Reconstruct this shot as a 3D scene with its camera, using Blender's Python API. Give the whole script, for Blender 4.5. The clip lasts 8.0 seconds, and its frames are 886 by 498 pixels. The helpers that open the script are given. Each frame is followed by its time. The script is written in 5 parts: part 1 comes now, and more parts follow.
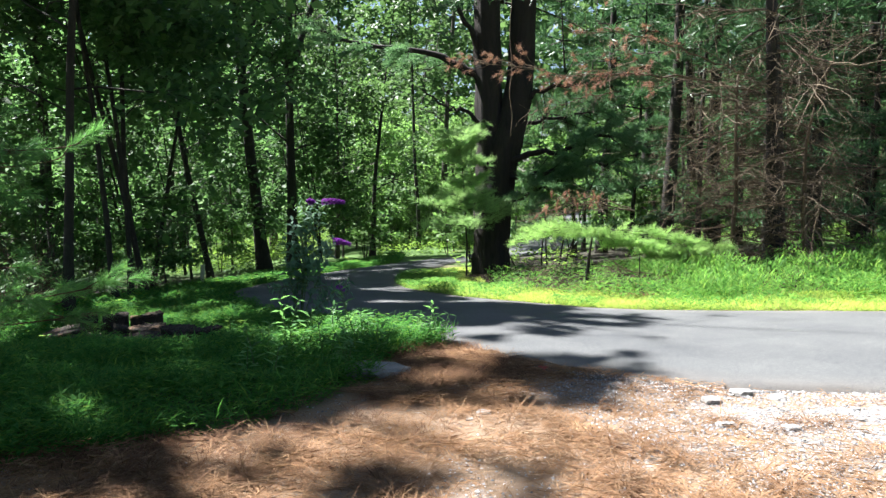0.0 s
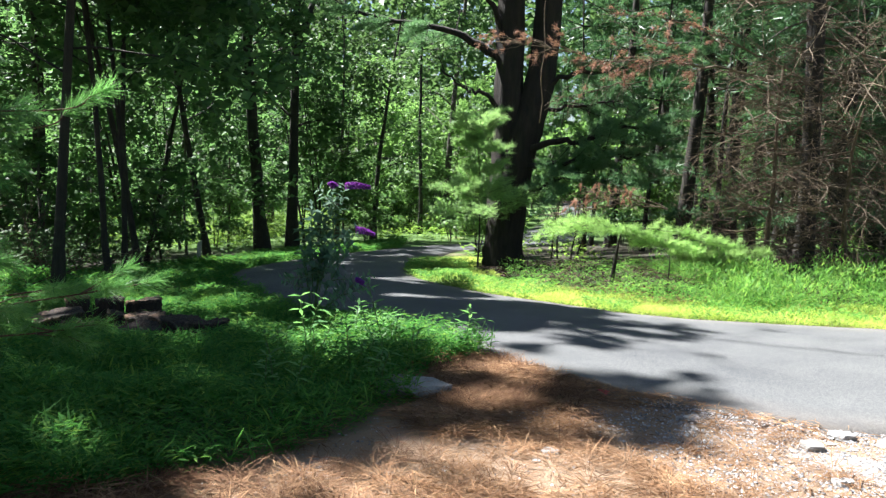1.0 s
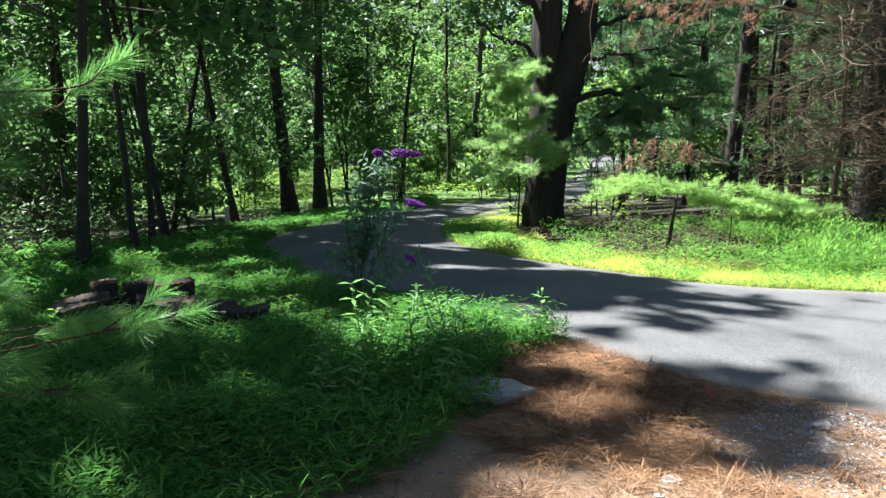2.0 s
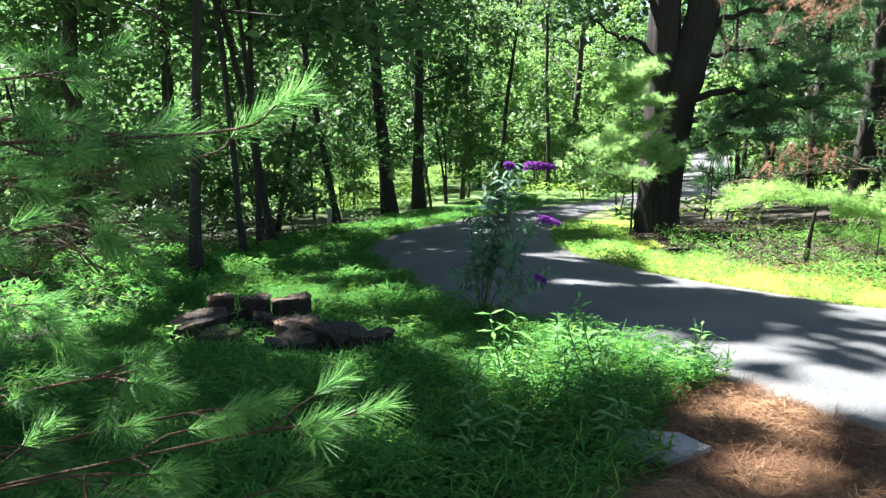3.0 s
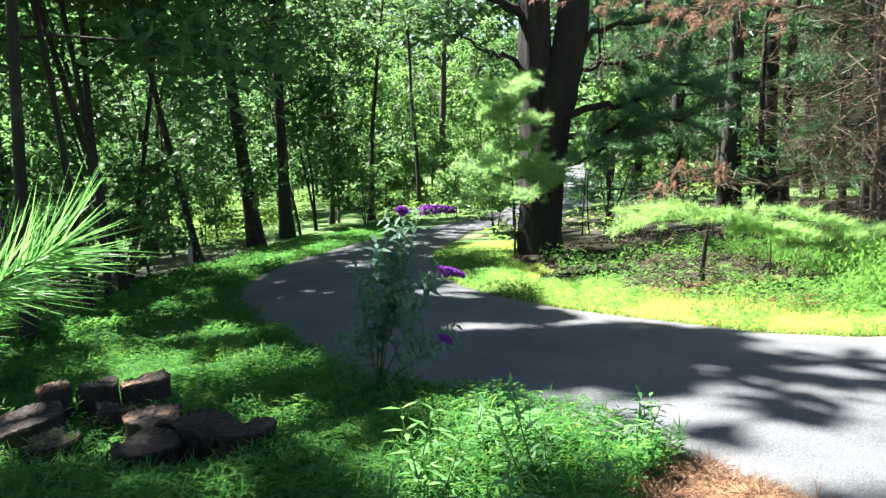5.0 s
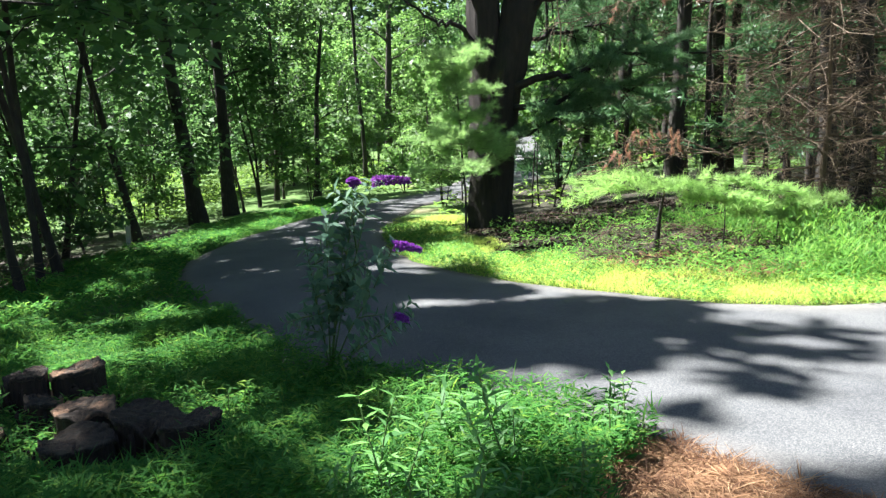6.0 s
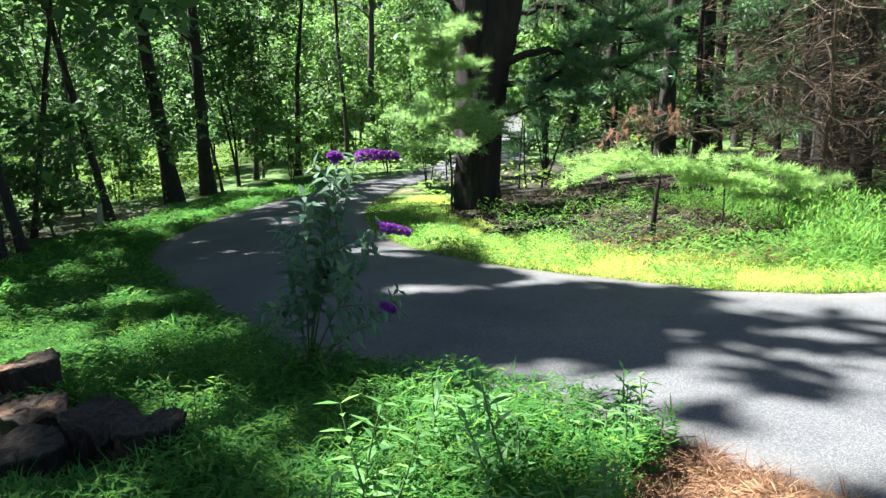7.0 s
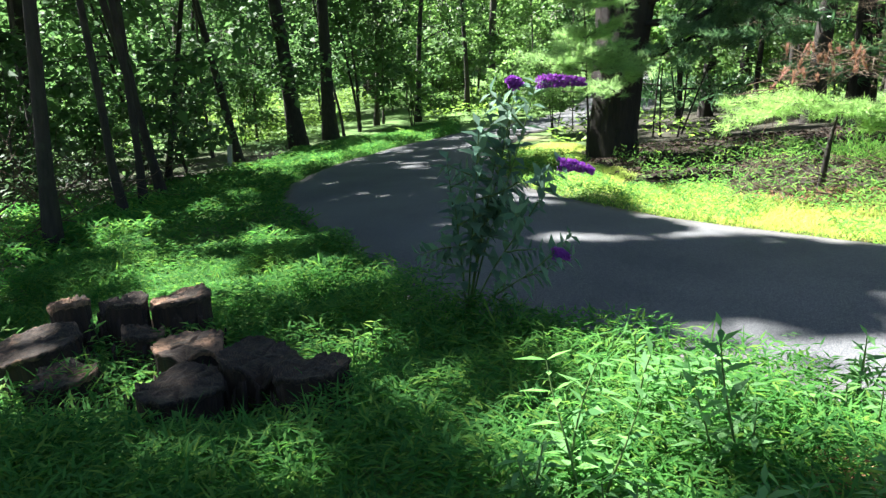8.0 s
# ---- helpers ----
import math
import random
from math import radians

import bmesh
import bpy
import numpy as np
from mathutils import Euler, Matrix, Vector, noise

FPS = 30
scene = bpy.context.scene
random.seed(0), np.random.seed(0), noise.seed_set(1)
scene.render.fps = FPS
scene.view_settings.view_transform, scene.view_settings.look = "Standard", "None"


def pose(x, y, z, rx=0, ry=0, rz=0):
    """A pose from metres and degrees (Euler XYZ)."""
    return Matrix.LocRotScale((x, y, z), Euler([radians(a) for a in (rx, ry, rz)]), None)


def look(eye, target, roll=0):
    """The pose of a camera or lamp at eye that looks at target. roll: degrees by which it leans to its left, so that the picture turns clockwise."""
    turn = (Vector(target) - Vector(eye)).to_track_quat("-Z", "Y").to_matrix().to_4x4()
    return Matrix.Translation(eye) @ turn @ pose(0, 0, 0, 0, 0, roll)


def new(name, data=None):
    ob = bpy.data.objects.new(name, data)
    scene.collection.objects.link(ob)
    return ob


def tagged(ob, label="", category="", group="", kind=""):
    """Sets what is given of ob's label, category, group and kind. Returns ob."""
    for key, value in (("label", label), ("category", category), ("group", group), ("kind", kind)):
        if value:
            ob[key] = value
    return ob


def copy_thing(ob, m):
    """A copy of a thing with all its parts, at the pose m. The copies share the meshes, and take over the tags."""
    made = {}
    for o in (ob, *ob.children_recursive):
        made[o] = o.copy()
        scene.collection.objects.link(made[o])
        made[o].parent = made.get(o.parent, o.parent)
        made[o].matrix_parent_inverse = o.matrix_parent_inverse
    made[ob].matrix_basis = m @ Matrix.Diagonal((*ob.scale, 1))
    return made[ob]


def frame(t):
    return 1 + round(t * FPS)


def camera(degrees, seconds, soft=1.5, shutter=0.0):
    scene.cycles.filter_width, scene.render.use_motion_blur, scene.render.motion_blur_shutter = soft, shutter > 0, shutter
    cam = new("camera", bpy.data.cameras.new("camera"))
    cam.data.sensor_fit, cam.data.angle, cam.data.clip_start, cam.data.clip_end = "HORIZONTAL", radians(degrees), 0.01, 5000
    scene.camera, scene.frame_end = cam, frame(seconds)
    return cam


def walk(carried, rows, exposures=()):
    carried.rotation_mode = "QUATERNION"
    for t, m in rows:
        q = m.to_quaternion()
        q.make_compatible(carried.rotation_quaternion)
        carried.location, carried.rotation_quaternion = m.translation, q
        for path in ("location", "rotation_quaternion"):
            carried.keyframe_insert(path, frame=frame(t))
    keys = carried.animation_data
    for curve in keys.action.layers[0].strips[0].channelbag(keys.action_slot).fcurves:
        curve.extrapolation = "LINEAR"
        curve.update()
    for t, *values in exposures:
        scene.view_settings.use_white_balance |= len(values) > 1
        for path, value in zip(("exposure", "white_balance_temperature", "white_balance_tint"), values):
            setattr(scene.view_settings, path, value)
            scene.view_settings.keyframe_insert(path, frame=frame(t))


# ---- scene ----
cam = camera(57.0, 8.0, soft=1.4)
PATH = [
    (0, (0.080, 0.322, 1.305), (0.062, 2.317, 1.163), 0.2),
    (0.5, (-0.149, 0.675, 1.317), (-0.114, 2.669, 1.162), 1.8),
    (1, (-0.289, 1.083, 1.338), (-0.286, 3.074, 1.156), 3.0),
    (1.2, (-0.343, 1.219, 1.348), (-0.335, 3.207, 1.129), 2.6),
    (2.3, (-0.661, 1.939, 1.450), (-0.755, 3.914, 1.146), 1.1),
    (2.5, (-0.724, 2.019, 1.472), (-0.868, 3.990, 1.166), 1.2),
    (3, (-0.917, 2.228, 1.514), (-1.182, 4.185, 1.200), 1.2),
    (3.5, (-1.019, 2.477, 1.554), (-1.356, 4.425, 1.252), 1.2),
    (4, (-1.046, 2.768, 1.625), (-1.339, 4.723, 1.320), 1.4),
    (4.5, (-1.123, 2.985, 1.639), (-1.250, 4.953, 1.309), -1.1),
    (5, (-1.130, 3.152, 1.641), (-1.078, 5.132, 1.366), -1.1),
    (5.2, (-1.126, 3.237, 1.640), (-1.055, 5.226, 1.438), -0.9),
    (6.3, (-1.197, 3.523, 1.564), (-0.995, 5.471, 1.156), -1.4),
    (6.5, (-1.210, 3.604, 1.550), (-1.016, 5.547, 1.117), -0.9),
    (7, (-1.178, 3.900, 1.523), (-0.955, 5.850, 1.139), -0.9),
    (7.5, (-1.313, 4.090, 1.474), (-1.163, 6.050, 1.105), 1.6),
    (8, (-1.490, 4.324, 1.386), (-1.531, 6.261, 0.890), -0.8),
]
walk(cam, [(t, look(eye, target, roll)) for t, eye, target, roll in PATH],
     [(t, stops, 6250, 10) for t, stops in ((0.0, 2.25), (1.2, 2.3), (2.5, 2.57), (3.2, 3.02), (4.0, 3.02), (5.0, 2.86), (6.5, 2.5), (7.2, 2.65), (8.0, 2.8))])

# ---------------------------------------------------------------- light
SUN_DIR = Vector((-0.76, 0.50, 1.28)).normalized()      # from the ground towards the sun
SUN_EL = math.asin(SUN_DIR.z)
SUN_AZ = math.atan2(SUN_DIR.x, SUN_DIR.y)

world = bpy.data.worlds.new("world")
scene.world = world
world.use_nodes = True
wn = world.node_tree.nodes
sky = wn.new("ShaderNodeTexSky")
sky.sky_type = 'NISHITA'
sky.sun_disc = False
sky.sun_elevation = SUN_EL
sky.sun_rotation = SUN_AZ
wn["Background"].inputs["Strength"].default_value = 0.033
world.node_tree.links.new(sky.outputs[0], wn["Background"].inputs["Color"])

sun_data = bpy.data.lights.new("sun", 'SUN')
sun_data.energy = 5.0
sun_data.angle = radians(0.85)
sun_data.color = (1.0, 0.97, 0.93)
sun = new("sun", sun_data)
sun.matrix_world = look(SUN_DIR * 60, (0, 0, 0))


# ---------------------------------------------------------------- terrain form
def softplus(a, k=1.5):
    return k * np.logaddexp(0.0, np.asarray(a, float) / k)


def sig(a):
    return 1.0 / (1.0 + np.exp(-np.clip(a, -60, 60)))


def height(x, y):
    """The lie of the land: level at the drive, falling along the road and to its outer side, banked on the inner side."""
    x, y = np.asarray(x, float), np.asarray(y, float)
    z = 0.06 - 0.062 * (softplus(y - 8) - softplus(y - 26, 4))
    z = z + 0.10 * sig((y - 11.5) / 0.9) * (softplus(x - 1.2, 0.8) - softplus(x - 7, 1.5))
    fall = softplus(-x - 1.7, 0.5) - softplus(-x - 12, 3)
    z = z - 0.09 * fall * sig((y - 5.5) / 1.0)
    z = z - 0.20 * sig((-x - 1.55) / 0.2) * sig((y - 6.9) / 0.4) * sig((10.6 - y) / 0.6)
    return z


def hz(x, y):
    return float(height(x, y))


OUTER = [(40, 3.6), (12, 4.6), (6, 5.1), (2.9, 5.33), (2.31, 5.38), (1.88, 5.45), (1.4, 5.74), (0.9, 6.02), (0.5, 6.4), (0.2, 6.85), (-0.2, 7.3), (-0.7, 7.8),
         (-1.3, 8.45), (-1.75, 9.2), (-2.12, 10.0), (-2.48, 10.85), (-3.0, 12.1), (-3.45, 13.3), (-3.7, 14.4), (-3.82, 15.6), (-3.82, 17),
         (-3.55, 18.8), (-3.0, 20.8), (-2.15, 22.8), (-1.2, 25), (-0.1, 27), (1.0, 29.2), (2.2, 32), (3.6, 36.5), (5.5, 44), (8, 58), (11, 80)]
INNER = [(40, 7.6), (12, 8.7), (6.5, 9.2), (4.9, 9.33), (3.9, 9.36), (3.3, 9.38), (2.6, 9.43), (2.0, 9.6), (1.5, 9.97), (1.0, 10.4), (0.7, 10.7),
         (0.4, 11.05), (0.2, 11.3), (0.0, 11.62), (-0.4, 12.4), (-0.6, 13.0), (-0.76, 13.7), (-0.88, 14.6), (-0.93, 15.6), (-0.93, 17.0),
         (-0.82, 18.5), (-0.58, 20.1), (-0.25, 22), (0.15, 23.9), (1.4, 25.3), (2.8, 26.8), (4.2, 29), (5.2, 32.5), (6.4, 38), (8.8, 50), (15, 80)]


def smooth_line(pts, n):
    """n points at even shares along a smooth curve through pts."""
    p = np.array(pts, float)
    u = np.arange(len(p))
    uu = np.linspace(0, len(p) - 1, n)
    lo = np.clip(np.floor(uu).astype(int), 0, len(p) - 2)
    f = (uu - lo)[:, None]
    q = np.vstack([2 * p[0] - p[1], p, 2 * p[-1] - p[-2]])
    a, b, c, d = q[lo], q[lo + 1], q[lo + 2], q[lo + 3]
    return 0.5 * (2 * b + (c - a) * f + (2 * a - 5 * b + 4 * c - d) * f ** 2 + (3 * b - a - 3 * c + d) * f ** 3)


ROAD_A, ROAD_B = smooth_line(OUTER, 420), smooth_line(INNER, 420)
ROAD_POLY = np.vstack([ROAD_A, ROAD_B[::-1]])


def inside(poly, x, y):
    x, y = np.asarray(x, float), np.asarray(y, float)
    res = np.zeros(x.shape, bool)
    px, py = poly[:, 0], poly[:, 1]
    j = len(poly) - 1
    for i in range(len(poly)):
        if py[i] != py[j]:
            cross = ((py[i] > y) != (py[j] > y)) & (x < (px[j] - px[i]) * (y - py[i]) / (py[j] - py[i]) + px[i])
            res ^= cross
        j = i
    return res


def edge_gap(x, y, line):
    """Distance from points to the nearest vertex of a line."""
    x, y = np.asarray(x, float).ravel(), np.asarray(y, float).ravel()
    out = np.full(x.shape, 1e9)
    for a in range(0, len(line), 1):
        out = np.minimum(out, (x - line[a, 0]) ** 2 + (y - line[a, 1]) ** 2)
    return np.sqrt(out)


# smooth value noise in the plane, for patchy growth
class Patchy:
    def __init__(self, seed):
        self.r = np.random.RandomState(seed).rand(97, 97)

    def __call__(self, x, y, scale):
        u, v = np.asarray(x, float) / scale + 500.3, np.asarray(y, float) / scale + 500.7
        i, j = np.floor(u).astype(int), np.floor(v).astype(int)
        f, g = u - i, v - j
        f, g = f * f * (3 - 2 * f), g * g * (3 - 2 * g)
        r = self.r
        a, b = r[i % 97, j % 97], r[(i + 1) % 97, j % 97]
        c, d = r[i % 97, (j + 1) % 97], r[(i + 1) % 97, (j + 1) % 97]
        return (a * (1 - f) + b * f) * (1 - g) + (c * (1 - f) + d * f) * g


patch = Patchy(5)
# the edge of the gravel and straw apron towards the grass
GRASS_EDGE = np.array([(-6, 2.2), (-3.2, 3.3), (-1.9, 3.9), (-1.45, 4.15), (-1.1, 4.5), (-0.85, 4.85), (-0.65, 5.2), (-0.5, 5.6),
                       (-0.46, 6.05), (-0.38, 6.4), (-0.12, 6.75), (0.15, 7.02)])


def apron(x, y):
    """How far a place lies on the apron's side of the grass edge (metres, roughly)."""
    x, y = np.asarray(x, float), np.asarray(y, float)
    ye = np.interp(x, GRASS_EDGE[:, 0], GRASS_EDGE[:, 1])
    xe = np.interp(y, GRASS_EDGE[:, 1], GRASS_EDGE[:, 0])
    g = np.minimum(np.abs(ye - y), np.abs(x - xe))
    return np.where((y < ye) & (y < 7.02) & (x > -6), g, -g)


# ---------------------------------------------------------------- materials
def material(name):
    m = bpy.data.materials.new(name)
    m.use_nodes = True
    nt = m.node_tree
    return m, nt, nt.nodes["Principled BSDF"], nt.nodes["Material Output"]


def node(nt, kind, **kw):
    n = nt.nodes.new(kind)
    for k, v in kw.items():
        if k in n.inputs:
            n.inputs[k].default_value = v
    return n


def ramp(nt, src, stops):
    r = nt.nodes.new("ShaderNodeValToRGB")
    el = r.color_ramp.elements
    while len(el) < len(stops):
        el.new(0.5)
    for e, (p, c) in zip(el, stops):
        e.position, e.color = p, (*c, 1)
    nt.links.new(src, r.inputs[0])
    return r


def coords(nt, scale=(1, 1, 1)):
    tc = nt.nodes.new("ShaderNodeTexCoord")
    mp = nt.nodes.new("ShaderNodeMapping")
    mp.inputs["Scale"].default_value = scale
    nt.links.new(tc.outputs["Object"], mp.inputs[0])
    return mp.outputs[0]


def noise_tex(nt, vec, scale, detail=5, rough=0.55):
    n = node(nt, "ShaderNodeTexNoise", Scale=scale, Detail=detail, Roughness=rough)
    if vec is not None:
        nt.links.new(vec, n.inputs["Vector"])
    return n.outputs["Fac"]


def mix_col(nt, fac, a, b, blend='MIX'):
    m = nt.nodes.new("ShaderNodeMix")
    m.data_type, m.blend_type = 'RGBA', blend
    for sock, v in ((m.inputs[0], fac), (m.inputs[6], a), (m.inputs[7], b)):
        if isinstance(v, (int, float)):
            sock.default_value = v
        elif isinstance(v, tuple):
            sock.default_value = (*v, 1)
        else:
            nt.links.new(v, sock)
    return m.outputs[2]


def bump(nt, bsdf, fac, strength, dist):
    b = node(nt, "ShaderNodeBump", Strength=strength, Distance=dist)
    nt.links.new(fac, b.inputs["Height"])
    nt.links.new(b.outputs[0], bsdf.inputs["Normal"])


def leaf_material(name, dark, light, translucent=0.4, rough=0.45, warm=None, patch_scale=1.3, patch_mix=0.35, gloss=0.25):
    """A thin leaf: reflects and lets light through, each leaf a little different."""
    m, nt, b, out = material(name)
    geo = nt.nodes.new("ShaderNodeNewGeometry")
    info = nt.nodes.new("ShaderNodeObjectInfo")
    stops = [(0.0, dark), (0.72, light)]
    if warm:
        stops.append((1.0, warm))
    r = ramp(nt, geo.outputs["Random Per Island"], stops)
    vec = coords(nt)
    n = noise_tex(nt, vec, patch_scale, 3)
    c = mix_col(nt, patch_mix, r.outputs[0], ramp(nt, n, [(0.3, dark), (0.62, light)] + ([(0.72, warm)] if warm else [])).outputs[0])
    hsv = node(nt, "ShaderNodeHueSaturation")
    mr = node(nt, "ShaderNodeMapRange")
    mr.inputs["To Min"].default_value, mr.inputs["To Max"].default_value = 0.8, 1.2
    nt.links.new(info.outputs["Random"], mr.inputs[0])
    nt.links.new(mr.outputs[0], hsv.inputs["Value"])
    nt.links.new(c, hsv.inputs["Color"])
    b.inputs["Roughness"].default_value = rough
    b.inputs["Specular IOR Level"].default_value = gloss
    nt.links.new(hsv.outputs[0], b.inputs["Base Color"])
    tr = nt.nodes.new("ShaderNodeBsdfTranslucent")
    yel = mix_col(nt, 0.55, hsv.outputs[0], (1.8, 1.85, 1.25), 'MULTIPLY')
    g = nt.nodes.new("ShaderNodeMix")
    nt.links.new(yel, tr.inputs["Color"])
    mx = nt.nodes.new("ShaderNodeMixShader")
    mx.inputs[0].default_value = translucent
    nt.links.new(b.outputs[0], mx.inputs[1])
    nt.links.new(tr.outputs[0], mx.inputs[2])
    nt.links.new(mx.outputs[0], out.inputs["Surface"])
    nt.nodes.remove(g)
    return m


def bark_material(name, dark, light, vertical=7.0, moss=0.0):
    m, nt, b, out = material(name)
    v = coords(nt, (1, 1, 0.18))
    n1 = noise_tex(nt, v, vertical * 3, 8, 0.7)
    n2 = noise_tex(nt, coords(nt), 1.6, 3)
    c = ramp(nt, n1, [(0.32, dark), (0.7, light)]).outputs[0]
    c = mix_col(nt, ramp(nt, n2, [(0.4, (0, 0, 0)), (0.75, (0.55, 0.55, 0.55))]).outputs[0], c, tuple(0.55 * a + 0.45 * b_ for a, b_ in zip(dark, light)))
    if moss:
        n3 = noise_tex(nt, coords(nt), 3.5, 5)
        c = mix_col(nt, ramp(nt, n3, [(0.55, (0, 0, 0)), (0.7, (moss, moss, moss))]).outputs[0], c, (0.10, 0.14, 0.06))
    nt.links.new(c, b.inputs["Base Color"])
    b.inputs["Roughness"].default_value = 0.9
    bump(nt, b, n1, 0.9, 0.03)
    return m


M_BARK_PINE = bark_material("pine_bark", (0.007, 0.0055, 0.0045), (0.034, 0.024, 0.018), 5)
M_BARK_CONIFER = bark_material("conifer_bark", (0.011, 0.009, 0.007), (0.046, 0.037, 0.030), 6, 0.2)
M_BARK = bark_material("tree_bark", (0.010, 0.008, 0.006), (0.040, 0.032, 0.025), 8, 0.25)
M_BARK_GREY = bark_material("grey_bark", (0.028, 0.023, 0.019), (0.10, 0.084, 0.07), 8, 0.2)
M_DEAD = bark_material("dead_wood", (0.045, 0.033, 0.020), (0.20, 0.145, 0.09), 10)
M_LEAF = leaf_material("broad_leaf", (0.034, 0.082, 0.034), (0.105, 0.195, 0.072), 0.5, 0.5, gloss=0.18)
# lighter copy of the broad leaf, with the sun of open spots in its colour
M_LEAF_SUNLIT = leaf_material("sunlit_leaf", (0.06, 0.13, 0.045), (0.17, 0.29, 0.09), 0.5, 0.42)
M_UNDER = leaf_material("undergrowth_leaf", (0.07, 0.15, 0.03), (0.22, 0.34, 0.07), 0.5, 0.5)
M_LEAF_FAR = leaf_material("far_leaf", (0.031, 0.068, 0.026), (0.090, 0.155, 0.060), 0.42, 0.5, gloss=0.2)
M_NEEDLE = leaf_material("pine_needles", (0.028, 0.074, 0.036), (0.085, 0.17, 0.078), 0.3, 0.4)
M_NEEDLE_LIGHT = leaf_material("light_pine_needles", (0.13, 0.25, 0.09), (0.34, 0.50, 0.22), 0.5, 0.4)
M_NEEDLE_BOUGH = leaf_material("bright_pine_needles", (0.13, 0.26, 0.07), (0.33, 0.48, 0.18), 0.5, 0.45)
M_NEEDLE_NEAR = leaf_material("white_pine_needles", (0.038, 0.12, 0.045), (0.14, 0.30, 0.09), 0.5, 0.4)
M_NEEDLE_RED = leaf_material("dead_pine_needles", (0.15, 0.075, 0.055), (0.36, 0.205, 0.155), 0.3, 0.7)
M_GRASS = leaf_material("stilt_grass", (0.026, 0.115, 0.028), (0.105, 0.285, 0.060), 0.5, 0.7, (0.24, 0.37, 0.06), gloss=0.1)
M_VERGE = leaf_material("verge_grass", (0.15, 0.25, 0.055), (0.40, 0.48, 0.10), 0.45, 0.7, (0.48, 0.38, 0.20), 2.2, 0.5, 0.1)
M_STRAW = leaf_material("dry_straw", (0.060, 0.032, 0.019), (0.33, 0.19, 0.105), 0.2, 0.85, (0.58, 0.40, 0.235), 5.0, 0.6, 0.1)
M_DEAD_GRASS = leaf_material("dead_grass", (0.028, 0.015, 0.010), (0.15, 0.078, 0.045), 0.15, 0.85, (0.33, 0.20, 0.115), 3.0, 0.5, 0.1)
# lighter copy of the pine needles: sunlight on the low limbs put into colour
M_NEEDLE_LIMB_LIT = leaf_material("sunlit_limb_needles", (0.05, 0.115, 0.06), (0.15, 0.27, 0.135), 0.45, 0.4)
M_WEED = leaf_material("weed_leaf", (0.055, 0.155, 0.05), (0.17, 0.35, 0.115), 0.45, 0.55, gloss=0.25)
M_BUDDLEIA = leaf_material("butterfly_bush_leaf", (0.055, 0.125, 0.085), (0.16, 0.26, 0.18), 0.4, 0.6, gloss=0.15)
M_BANK = leaf_material("bank_weed_leaf", (0.045, 0.15, 0.03), (0.17, 0.36, 0.075), 0.5, 0.6, (0.30, 0.42, 0.09), gloss=0.15)
M_TWIG = bark_material("pine_twig", (0.035, 0.020, 0.010), (0.13, 0.075, 0.035), 20)
M_STEM = leaf_material("green_stem", (0.06, 0.11, 0.03), (0.10, 0.16, 0.05), 0.05, 0.5)
M_FLOWER = leaf_material("purple_blossom", (0.12, 0.024, 0.22), (0.27, 0.065, 0.42), 0.3, 0.6)


def ground_material():
    m, nt, b, out = material("woodland_soil")
    v = coords(nt)
    att = nt.nodes.new("ShaderNodeAttribute")
    att.attribute_name = "gravel"
    at2 = nt.nodes.new("ShaderNodeAttribute")
    at2.attribute_name = "green"
    n1, n2, n3 = noise_tex(nt, v, 1.1, 6), noise_tex(nt, v, 14, 8, 0.7), noise_tex(nt, v, 70, 6, 0.7)
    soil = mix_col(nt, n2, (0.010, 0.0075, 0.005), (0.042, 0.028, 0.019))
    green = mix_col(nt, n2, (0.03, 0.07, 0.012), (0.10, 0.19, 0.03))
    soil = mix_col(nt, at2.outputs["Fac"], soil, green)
    vor = node(nt, "ShaderNodeTexVoronoi", Scale=55.0)
    nt.links.new(v, vor.inputs["Vector"])
    bw = nt.nodes.new("ShaderNodeSeparateColor")
    nt.links.new(vor.outputs["Color"], bw.inputs[0])
    grav = ramp(nt, bw.outputs[0], [(0.0, (0.15, 0.14, 0.13)), (0.5, (0.28, 0.265, 0.25)), (1.0, (0.48, 0.465, 0.45))]).outputs[0]
    strawc = mix_col(nt, noise_tex(nt, v, 160, 8, 0.8), (0.06, 0.038, 0.025), (0.44, 0.30, 0.19))
    sh = nt.nodes.new("ShaderNodeAttribute")
    sh.attribute_name = "straw"
    lim = nt.nodes.new("ShaderNodeMath")
    lim.operation = 'MULTIPLY_ADD'
    lim.inputs[1].default_value = -0.15
    nt.links.new(sh.outputs["Fac"], lim.inputs[0])
    nt.links.new(noise_tex(nt, v, 2.2, 6, 0.65), lim.inputs[2])
    bal = ramp(nt, lim.outputs[0], [(0.44, (0, 0, 0)), (0.56, (1, 1, 1))]).outputs[0]
    ap = mix_col(nt, bal, strawc, grav)
    c = mix_col(nt, att.outputs["Fac"], soil, ap)
    nt.links.new(c, b.inputs["Base Color"])
    b.inputs["Roughness"].default_value = 0.95
    bump(nt, b, n3, 0.8, 0.02)
    return m


